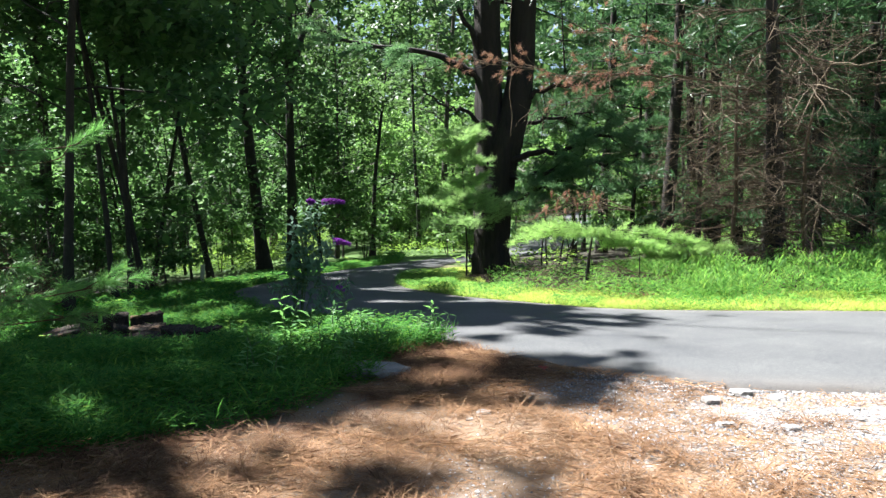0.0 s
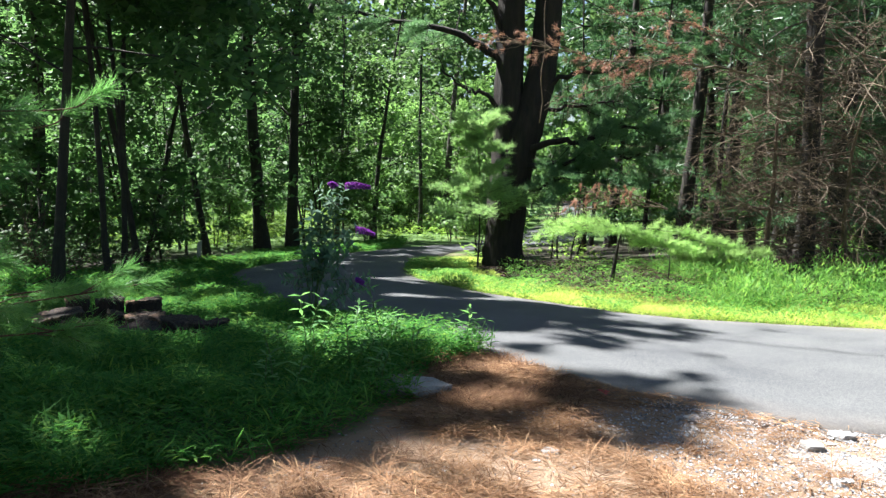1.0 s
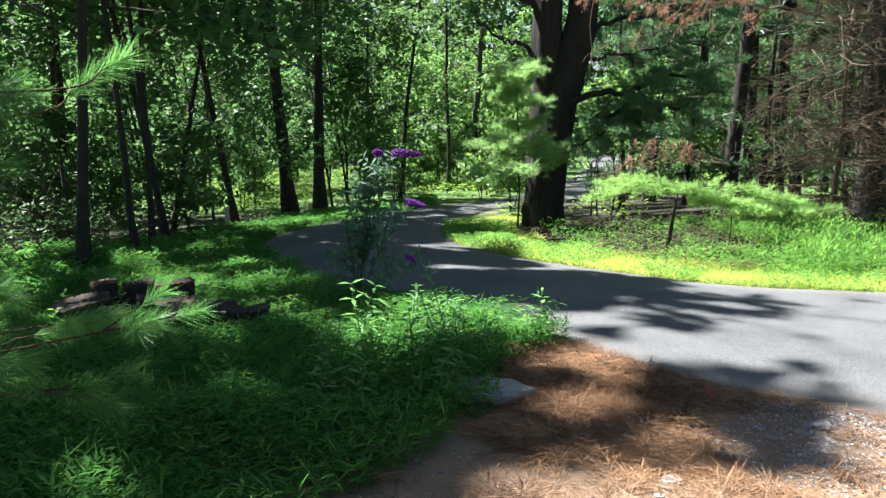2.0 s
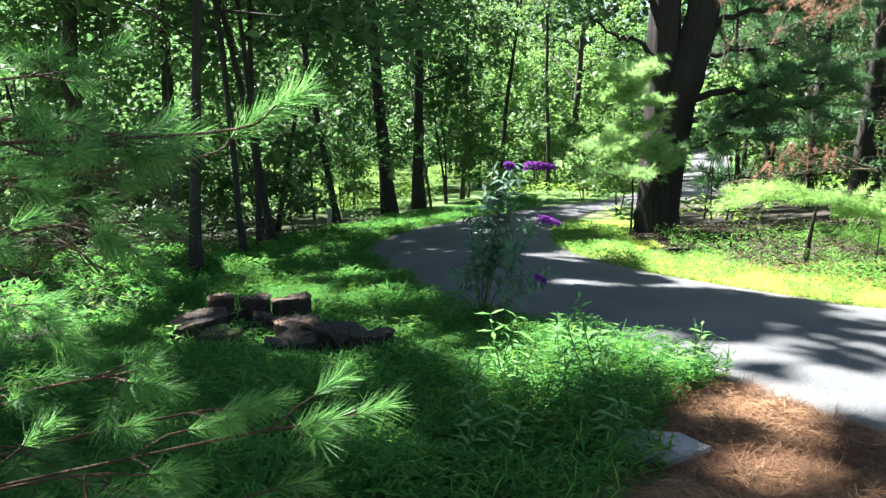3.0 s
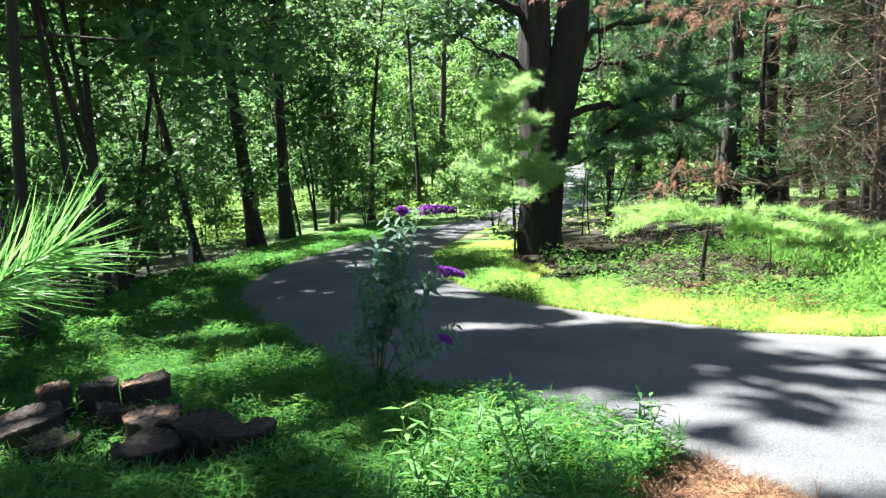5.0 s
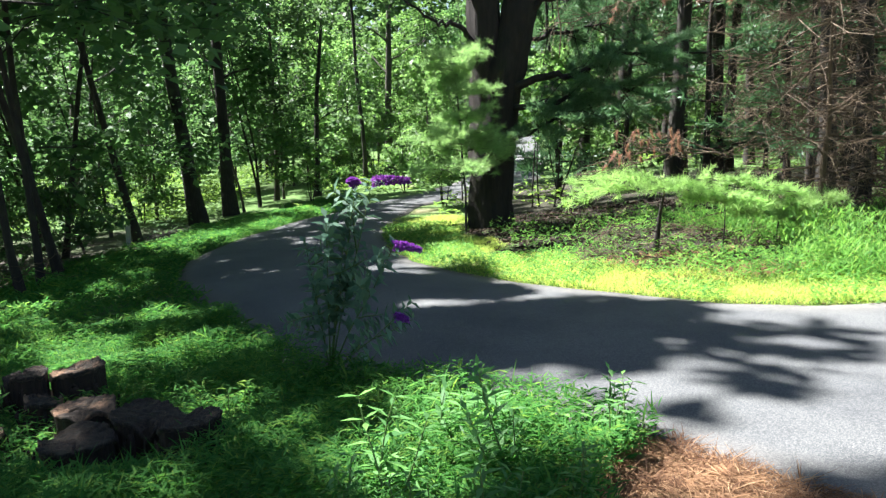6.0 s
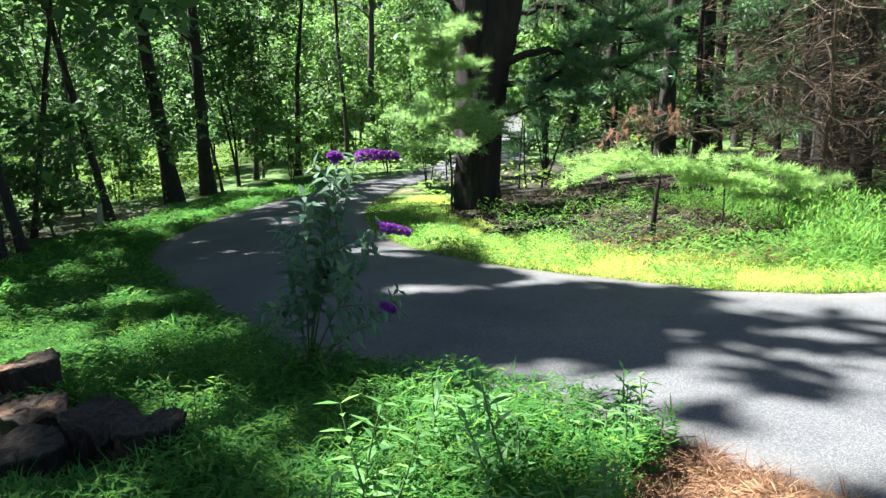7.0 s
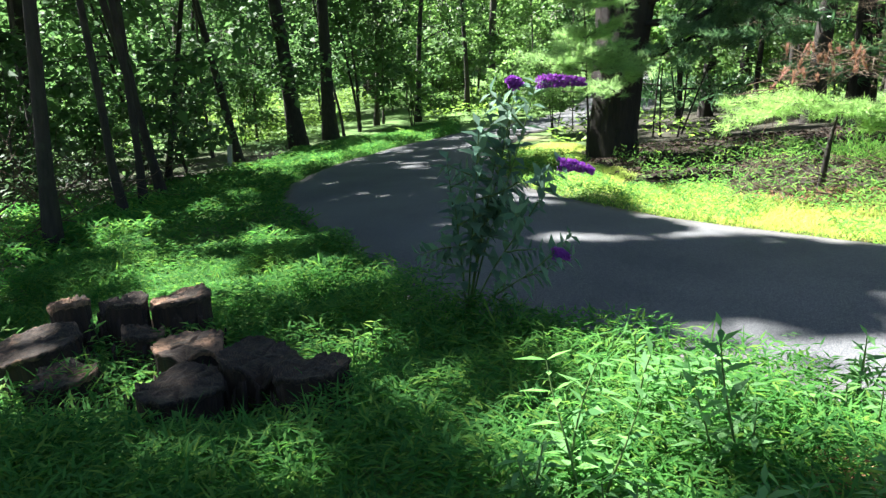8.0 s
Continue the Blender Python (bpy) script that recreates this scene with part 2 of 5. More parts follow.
def asphalt_material():
    m, nt, b, out = material("worn_asphalt")
    v = coords(nt)
    vor = node(nt, "ShaderNodeTexVoronoi", Scale=210.0)
    nt.links.new(v, vor.inputs["Vector"])
    sep = nt.nodes.new("ShaderNodeSeparateColor")
    nt.links.new(vor.outputs["Color"], sep.inputs[0])
    chips = ramp(nt, sep.outputs[0], [(0.0, (0.061, 0.065, 0.069)), (0.6, (0.099, 0.103, 0.105)), (1.0, (0.162, 0.164, 0.162))]).outputs[0]
    wear = ramp(nt, noise_tex(nt, v, 0.9, 6, 0.6), [(0.3, (0.75, 0.75, 0.77)), (0.7, (1.15, 1.13, 1.1))]).outputs[0]
    c = mix_col(nt, 1.0, chips, wear, 'MULTIPLY')
    dust = nt.nodes.new("ShaderNodeAttribute")
    dust.attribute_name = "dust"
    n4 = noise_tex(nt, v, 6, 8, 0.7)
    f = nt.nodes.new("ShaderNodeMath")
    f.operation = 'MULTIPLY'
    nt.links.new(dust.outputs["Fac"], f.inputs[0])
    nt.links.new(n4, f.inputs[1])
    c = mix_col(nt, f.outputs[0], c, (0.20, 0.17, 0.14))
    nt.links.new(c, b.inputs["Base Color"])
    b.inputs["Roughness"].default_value = 0.85
    b.inputs["Specular IOR Level"].default_value = 0.12
    bump(nt, b, vor.outputs["Distance"], 0.3, 0.003)
    return m


M_GROUND, M_ROAD = ground_material(), asphalt_material()


def stone_material():
    m, nt, b, out = material("grey_fieldstone")
    v = coords(nt)
    n1 = noise_tex(nt, v, 9, 8, 0.65)
    n2 = noise_tex(nt, v, 60, 4, 0.7)
    info = nt.nodes.new("ShaderNodeObjectInfo")
    c = ramp(nt, n1, [(0.3, (0.15, 0.145, 0.135)), (0.55, (0.27, 0.26, 0.245)), (0.75, (0.40, 0.385, 0.36))]).outputs[0]
    c = mix_col(nt, 0.25, c, ramp(nt, n2, [(0.3, (0.15, 0.14, 0.13)), (0.7, (0.55, 0.53, 0.5))]).outputs[0])
    hsv = node(nt, "ShaderNodeHueSaturation")
    mr = node(nt, "ShaderNodeMapRange")
    mr.inputs["To Min"].default_value, mr.inputs["To Max"].default_value = 0.75, 1.25
    nt.links.new(info.outputs["Random"], mr.inputs[0])
    nt.links.new(mr.outputs[0], hsv.inputs["Value"])
    nt.links.new(c, hsv.inputs["Color"])
    nt.links.new(hsv.outputs[0], b.inputs["Base Color"])
    b.inputs["Roughness"].default_value = 0.85
    bump(nt, b, n1, 0.5, 0.02)
    return m


def cut_wood_material():
    m, nt, b, out = material("weathered_end_grain")
    v = coords(nt)
    w = node(nt, "ShaderNodeTexWave", Scale=30.0, Distortion=14.0, Detail=5.0)
    w.wave_type, w.rings_direction = 'RINGS', 'Z'
    nt.links.new(v, w.inputs["Vector"])
    n = noise_tex(nt, v, 22, 8, 0.75)
    c = mix_col(nt, w.outputs["Fac"], (0.022, 0.015, 0.011), (0.080, 0.053, 0.034))
    info = nt.nodes.new("ShaderNodeObjectInfo")
    own = nt.nodes.new("ShaderNodeMath")
    own.operation = 'MULTIPLY_ADD'
    own.inputs[1].default_value = 0.22
    nt.links.new(info.outputs["Random"], own.inputs[0])
    nt.links.new(noise_tex(nt, v, 5.0, 5), own.inputs[2])
    c = mix_col(nt, ramp(nt, own.outputs[0], [(0.60, (0, 0, 0)), (0.70, (0.9, 0.9, 0.9))]).outputs[0], c, (0.34, 0.20, 0.12))
    c = mix_col(nt, ramp(nt, n, [(0.45, (0, 0, 0)), (0.60, (0.8, 0.8, 0.8))]).outputs[0], c, (0.010, 0.008, 0.006))
    nt.links.new(c, b.inputs["Base Color"])
    b.inputs["Roughness"].default_value = 0.9
    bump(nt, b, n, 1.0, 0.03)
    return m


M_STONE, M_CUT = stone_material(), cut_wood_material()


def gravel_material():
    m, nt, b, out = material("crushed_gravel")
    geo = nt.nodes.new("ShaderNodeNewGeometry")
    c = ramp(nt, geo.outputs["Random Per Island"], [(0.0, (0.07, 0.07, 0.075)), (0.45, (0.20, 0.20, 0.205)), (0.85, (0.34, 0.335, 0.33)), (1.0, (0.50, 0.49, 0.48))]).outputs[0]
    nt.links.new(c, b.inputs["Base Color"])
    b.inputs["Roughness"].default_value = 0.9
    return m


M_GRAVEL = gravel_material()
M_BARK_STUMP = bark_material("rotting_bark", (0.004, 0.003, 0.002), (0.060, 0.033, 0.018), 9, 0.15)


# ---------------------------------------------------------------- mesh tools
class Shape:
    """Collects vertices and faces of one mesh."""

    def __init__(self):
        self.v, self.q, self.t, self.n = [], [], [], 0

    def add(self, v, q=None, t=None):
        v = np.asarray(v, float).reshape(-1, 3)
        if q is not None and len(q):
            self.q.append(np.asarray(q, int).reshape(-1, 4) + self.n)
        if t is not None and len(t):
            self.t.append(np.asarray(t, int).reshape(-1, 3) + self.n)
        self.v.append(v)
        self.n += len(v)

    def tube(self, path, radii, sides=6, cap=True):
        p = np.asarray(path, float)
        n = len(p)
        d = np.gradient(p, axis=0)
        d /= np.linalg.norm(d, axis=1)[:, None] + 1e-9
        ref = np.array([0, 0, 1.0]) if abs(d[:, 2]).mean() < 0.8 else np.array([1.0, 0, 0])
        a = np.cross(d, ref)
        a /= np.linalg.norm(a, axis=1)[:, None] + 1e-9
        b = np.cross(d, a)
        th = np.linspace(0, 2 * math.pi, sides, endpoint=False)
        r = np.asarray(radii, float)
        if r.ndim == 1:
            r = np.repeat(r[:, None], sides, 1)
        ring = p[:, None] + r[:, :, None] * (np.cos(th)[None, :, None] * a[:, None] + np.sin(th)[None, :, None] * b[:, None])
        i = np.arange(n - 1)[:, None] * sides
        k = np.arange(sides)[None]
        k2 = (k + 1) % sides
        q = np.stack([i + k, i + k2, i + sides + k2, i + sides + k], -1).reshape(-1, 4)
        v = ring.reshape(-1, 3)
        t = None
        if cap:
            v = np.vstack([v, p[-1:]])
            kk = np.arange(sides)
            t = np.stack([(n - 1) * sides + kk, (n - 1) * sides + (kk + 1) % sides, np.full(sides, n * sides)], -1)
        self.add(v, q, t)

    def leaves(self, pos, along, normal, length, width):
        """Pointed leaves: a base, two shoulders and a tip, folded a little along the midrib."""
        pos, along, normal = (np.asarray(a, float).reshape(-1, 3) for a in (pos, along, normal))
        m = len(pos)
        if not m:
            return
        along = along / (np.linalg.norm(along, axis=1)[:, None] + 1e-9)
        side = np.cross(along, normal)
        side /= np.linalg.norm(side, axis=1)[:, None] + 1e-9
        up = np.cross(side, along)
        L = np.broadcast_to(np.asarray(length, float), (m,))[:, None]
        W = np.broadcast_to(np.asarray(width, float), (m,))[:, None] * 0.5
        base = pos
        l = pos + along * L * 0.42 + side * W + up * W * 0.35
        r = pos + along * L * 0.42 - side * W + up * W * 0.35
        tip = pos + along * L - up * L * 0.12
        v = np.stack([base, r, tip, l], 1).reshape(-1, 3)
        q = np.arange(4 * m).reshape(-1, 4)
        self.add(v, q)

    def needles(self, pos, along, length, width, rng):
        """Thin needles, one triangle each."""
        pos, along = np.asarray(pos, float).reshape(-1, 3), np.asarray(along, float).reshape(-1, 3)
        m = len(pos)
        if not m:
            return
        along = along / (np.linalg.norm(along, axis=1)[:, None] + 1e-9)
        s = np.cross(along, rng.normal(size=(m, 3)))
        s /= np.linalg.norm(s, axis=1)[:, None] + 1e-9
        L = np.broadcast_to(np.asarray(length, float), (m,))[:, None]
        v = np.stack([pos - s * width / 2, pos + s * width / 2, pos + along * L], 1).reshape(-1, 3)
        self.add(v, None, np.arange(3 * m).reshape(-1, 3))

    def mesh(self, name, mat, smooth=False):
        me = bpy.data.meshes.new(name)
        v = np.vstack(self.v) if self.v else np.zeros((0, 3))
        q = np.vstack(self.q) if self.q else np.zeros((0, 4), int)
        t = np.vstack(self.t) if self.t else np.zeros((0, 3), int)
        me.vertices.add(len(v))
        me.vertices.foreach_set("co", v.astype(np.float32).ravel())
        loops = np.concatenate([q.ravel(), t.ravel()]).astype(np.int32)
        me.loops.add(len(loops))
        me.loops.foreach_set("vertex_index", loops)
        sizes = np.concatenate([np.full(len(q), 4), np.full(len(t), 3)]).astype(np.int32)
        me.polygons.add(len(sizes))
        me.polygons.foreach_set("loop_start", np.concatenate([[0], np.cumsum(sizes)[:-1]]).astype(np.int32))
        me.polygons.foreach_set("loop_total", sizes)
        if smooth:
            me.polygons.foreach_set("use_smooth", np.ones(len(sizes), bool))
        me.update(calc_edges=True)
        me.materials.append(mat)
        return me


def part(name, shape, mat, parent=None, label="", smooth=False):
    """Links a shape (or a ready mesh) as one mesh object under a thing."""
    me = shape.mesh(name, mat, smooth) if isinstance(shape, Shape) else shape
    ob = new(name, me)
    if parent:
        ob.parent = parent
    if label:
        tagged(ob, label)
    return ob


def thing(name, at, label, category, group="", turn=0.0, scale=1.0):
    ob = new(name)
    ob.matrix_basis = pose(*at, 0, 0, turn) @ Matrix.Scale(scale, 4)
    ob.empty_display_size = 0.2
    return tagged(ob, label, category, group)


def unit(v):
    v = np.asarray(v, float)
    return v / (np.linalg.norm(v) + 1e-9)


# ---------------------------------------------------------------- ground and road
def build_ground():
    u = np.linspace(-1, 1, 271)
    gx = np.sinh(u * 5.4) / math.sinh(5.4) * 900
    gy = np.sinh(u * 5.4) / math.sinh(5.4) * 900 + 9
    X, Y = np.meshgrid(gx, gy, indexing="ij")
    Z = height(X, Y)
    near = np.exp(-((X / 25) ** 2 + ((Y - 12) / 25) ** 2))
    Z = Z + near * 0.05 * (patch(X, Y, 0.9) - 0.5) * (~inside(ROAD_POLY, X, Y))
    Z = Z - 0.05 * inside(ROAD_POLY, X, Y)
    far = np.hypot(X, Y - 12)
    Z = Z + np.clip(far - 60, 0, 400) * 0.03
    n = len(gx)
    i, j = np.meshgrid(np.arange(n - 1), np.arange(n - 1), indexing="ij")
    q = np.stack([i * n + j, (i + 1) * n + j, (i + 1) * n + j + 1, i * n + j + 1], -1).reshape(-1, 4)
    s = Shape()
    s.add(np.stack([X, Y, Z], -1).reshape(-1, 3), q)
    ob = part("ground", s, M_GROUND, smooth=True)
    tagged(ob, "brown woodland soil and pale gravel under grass and trees", "ground", kind="structure")
    a = apron(X, Y)
    g = np.clip((a + 0.15 + 0.35 * (patch(X, Y, 0.35) - 0.5)) / 0.25, 0, 1) * (X > -7) * (Y > -6)
    near_right = (X > 0.2) & (Y < 6.6)
    g = np.maximum(g, near_right * 1.0 * (Y > -6) * (X < 14))
    at = ob.data.attributes.new("gravel", 'FLOAT', 'POINT')
    at.data.foreach_set("value", g.ravel().astype(np.float32))
    at = ob.data.attributes.new("straw", 'FLOAT', 'POINT')
    at.data.foreach_set("value", np.clip(1.1 - (X - 0.2) / 2.2, 0.1, 1).ravel().astype(np.float32))
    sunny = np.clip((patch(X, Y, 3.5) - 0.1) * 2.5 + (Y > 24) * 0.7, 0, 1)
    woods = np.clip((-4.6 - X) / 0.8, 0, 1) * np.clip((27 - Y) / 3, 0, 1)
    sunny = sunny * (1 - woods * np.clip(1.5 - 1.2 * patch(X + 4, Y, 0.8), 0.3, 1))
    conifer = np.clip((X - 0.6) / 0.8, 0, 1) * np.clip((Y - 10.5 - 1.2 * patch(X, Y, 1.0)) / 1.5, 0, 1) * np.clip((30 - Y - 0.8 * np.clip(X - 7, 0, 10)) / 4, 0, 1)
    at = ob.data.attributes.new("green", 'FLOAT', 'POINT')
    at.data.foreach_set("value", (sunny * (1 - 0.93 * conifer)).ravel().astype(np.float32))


def build_road():
    n, m = len(ROAD_A), 18
    w = np.linspace(0, 1, m + 1)
    P = ROAD_A[:, None] * (1 - w)[None, :, None] + ROAD_B[:, None] * w[None, :, None]
    wob = 0.10 * (patch(P[..., 0], P[..., 1], 0.3) - 0.5) + 0.16 * (patch(P[..., 0], P[..., 1], 0.9) - 0.5)
    side = unit2(ROAD_B - ROAD_A)
    edge = np.where(w < 0.02, 1.0, np.where(w > 0.98, 1.0, 0.0))
    P = P + side[:, None] * (wob * edge[None])[..., None]
    Z = height(P[..., 0], P[..., 1]) + 0.022 + 0.025 * (1 - (2 * w - 1) ** 2)[None]
    V = np.concatenate([P, Z[..., None]], -1)
    lo_a, lo_b = V[:, :1].copy(), V[:, -1:].copy()
    lo_a[..., 2] -= 0.09
    lo_b[..., 2] -= 0.09
    lo_a[:, 0, :2] -= side * 0.05
    lo_b[:, 0, :2] += side * 0.05
    V = np.concatenate([lo_a, V, lo_b], 1)
    k = V.shape[1]
    i, j = np.meshgrid(np.arange(n - 1), np.arange(k - 1), indexing="ij")
    q = np.stack([i * k + j, i * k + j + 1, (i + 1) * k + j + 1, (i + 1) * k + j], -1).reshape(-1, 4)
    q = q[:, ::-1]
    s = Shape()
    s.add(V.reshape(-1, 3), q)
    ob = part("road", s, M_ROAD, smooth=True)
    tagged(ob, "grey worn asphalt lane bending through the woods", "road", kind="structure")
    full = np.concatenate([[0], w, [1]])
    d = np.minimum(full, 1 - full)
    dust = np.repeat(np.clip(1 - d / 0.10, 0, 1)[None] * 0.6, n, 0)
    at = ob.data.attributes.new("dust", 'FLOAT', 'POINT')
    at.data.foreach_set("value", dust.ravel().astype(np.float32))


def unit2(v):
    return v / (np.linalg.norm(v, axis=-1, keepdims=True) + 1e-9)


build_ground()
build_road()


# ---------------------------------------------------------------- canopy shaped to the wanted shade
def shade_wanted(x, y):
    """Drawn map of the shade wanted on the ground, as the share of canopy left towards the sun: verge and drive stay
    sunny.
    """
    x, y = np.asarray(x, float), np.asarray(y, float)
    n = patch(x, y, 0.5) * 0.5 + patch(x + 31, y + 7, 0.2) * 0.33 + patch(x + 11, y + 3, 0.1) * 0.17
    wob_x, wob_y = patch(x + 3, y, 0.9) - 0.5, patch(x, y + 13, 0.9) - 0.5
    near = np.clip((y - 4) / 4, 0, 1)
    x0, y0 = x, y
    x, y = x + 0.9 * wob_x * (0.45 + 0.55 * near), y + 0.9 * wob_y * near
    s = np.ones_like(x)

    def soft(level):
        return np.clip((level - n) * 10 + 0.1, 0, 1)

    s = s * soft(0.66)
    inner_y = np.interp(x, INNER_X, INNER_Y)
    edge_x = np.interp(y, OUTER_Y, OUTER_X)
    verge = (x > 0.1) & (y > inner_y - 0.1) & (y < inner_y + np.where(x < 2.7, 1.7, 2.4))
    bank_sun = (x > 1.2) & (x < 2.8) & (y > 11.3) & (y < 12.3)
    lit_road = (x > 0.2) & (y > 5.0) & (y <= inner_y)
    drive = (x > -0.5) & (y <= 6.1) & (y > -3)
    s = np.where((x > 0.1) & (x < 2.8) & (y > inner_y) & (y < 12.5), soft(0.6), s)
    s = np.where(bank_sun, soft(0.35), s)
    s = np.where(verge, 0.0, s)
    s = np.where(lit_road, soft(0.445 - 0.055 * x), s)
    s = np.where((x > -1.4) & (x < 1.2) & (y > 8.35 + 0.45 * x) & (y < inner_y - 0.75 + 0.1 * x) & (y < 10.05), soft(0.70), s)
    s = np.where((x > 2.3) & (y > 5) & (y <= inner_y), 0.0, s)
    s = np.where(drive, soft(0.29 - 0.10 * np.clip(x, 0, 2)), s)
    s = np.where((x > 0.3) & (y > inner_y - 0.6) & (y <= inner_y), soft(0.25), s)
    s = np.where((x > -1.5) & (x < 0.9) & (y > 10.1) & (y < 10.8), soft(0.24), s)
    bank = (x < edge_x) & (x > edge_x - 2.0) & (y > 9.6) & (y < 28)
    grass = (x > -6) & (x < edge_x) & (y < 10.2) & (y > 2) & ~drive
    s = np.where(grass, np.where((y < 7.5) & (x < -1.3), np.where((x < -2.4) | (y < 5.0), soft(0.54), soft(0.50)), soft(0.45)), s)
    s = np.where(bank, soft(0.41), s)
    ring = (x > -4.5) & (x < -1.6) & (y > 7.5) & (y < 9.2)
    s = np.where(ring, soft(0.57), s)
    for sx, sy, rx, ry in ((-2.62, 7.80, 0.30, 0.22), (-3.20, 8.32, 0.30, 0.14), (-2.86, 8.50, 0.20, 0.16), (-1.85, 7.95, 0.42, 0.30), (-2.20, 8.40, 0.30, 0.22)):
        s = np.where(((x0 - sx) / rx) ** 2 + ((y0 - sy) / ry) ** 2 < 1, 0.0, s)     # sun flecks among the stumps
    s = np.where((x > -6) & (x < -4.6) & (y > 2) & (y < 12), np.where(y < 8, soft(0.70), soft(0.50)), s)
    weeds = (x > -1.35) & (x < 0.3) & (y > 4.85 - 0.3 * x) & (y < 8.0)
    s = np.where(weeds, soft(0.33), s)
    mound = (x > -0.25) & (x < 1.3) & (y > 5.5) & (y < 7.0)
    s = np.where(mound, soft(0.43), s)
    rock = (x > -0.75) & (x < -0.1) & (y > 5.2) & (y < 5.9)
    s = np.where(rock, soft(0.62), s)
    s = np.where((x > -1.9) & (x < -0.05) & (y > 2) & (y < 3.8), soft(0.52), s)
    bough_sun = (x > -0.78) & (x < -0.2) & (y > 2.4) & (y < 3.6)
    s = np.where(bough_sun, soft(0.2), s)
    tip = (x > -1.15) & (x < -0.3) & (y > 3.9) & (y < 4.7)
    s = np.where(tip, soft(0.2), s)
    wood_edge = (x > 1.0) & (y > inner_y + 2.2) & (y < inner_y + 6.0)
    s = np.where(wood_edge, np.where((x < 6) & (y < 16.5), soft(0.78), soft(0.85)), s)
    s = np.where((x > -1.0) & (x < 0.4) & (y > 11.6) & (y < 17), soft(0.46), s)
    young = (x > 0.4) & (x < 2.8) & (y > 14.0) & (y < 16.8)
    s = np.where(young, soft(0.15), s)
    behind = (y > 17.4) & (x > -0.9) & (x < 9)
    s = np.where(behind, soft(0.36), s)
    s = np.where((x > 0.5) & (x < 9) & (y > 25.5) & (y < 60), soft(0.2), s)
    meadow = (x < -6.2) & (y > 23)
    s = np.where(meadow, soft(0.39), s)
    road_far = (y > 10.8) & (y < 24) & (x > edge_x) & (x < -0.4)
    s = np.where(road_far, soft(0.58), s)
    return s


OUTER_X, OUTER_Y = np.array(OUTER[4:28]).T
INNER_X, INNER_Y = np.array(INNER[18::-1]).T


def casts_wanted_shade(p, rng):
    """Keeps the leaves whose shadow falls where the drawn map wants shade, drops the others."""
    k = (p[:, 2] - 0.0) / SUN_DIR.z
    gx, gy = p[:, 0] - SUN_DIR.x * k, p[:, 1] - SUN_DIR.y * k
    k = (p[:, 2] - height(gx, gy)) / SUN_DIR.z
    gx, gy = p[:, 0] - SUN_DIR.x * k, p[:, 1] - SUN_DIR.y * k
    return rng.rand(len(p)) < shade_wanted(gx, gy)


# ---------------------------------------------------------------- trees
def wander(start, direction, length, steps, bend, rng, droop=0.0):
    p = [np.array(start, float)]
    d = unit(direction)
    for i in range(steps):
        d = unit(d + rng.normal(size=3) * bend + np.array([0, 0, -droop]))
        p.append(p[-1] + d * length / steps)
    return np.array(p)


def trunk_rings(path, r0, r1, sides, rng, flare=1.5, rough=0.06):
    n = len(path)
    t = np.linspace(0, 1, n)
    h = path[:, 2] - path[0, 2]
    r = r0 + (r1 - r0) * t ** 0.9
    r = r * (1 + (flare - 1) * np.exp(-np.maximum(h, 0) / (2.2 * r0)))
    lobes = 1 + rough * np.sin(np.arange(sides) * 2.1 + rng.rand() * 6)[None] * np.ones((n, 1)) + rng.normal(size=(n, sides)) * rough * 0.5
    return r[:, None] * lobes


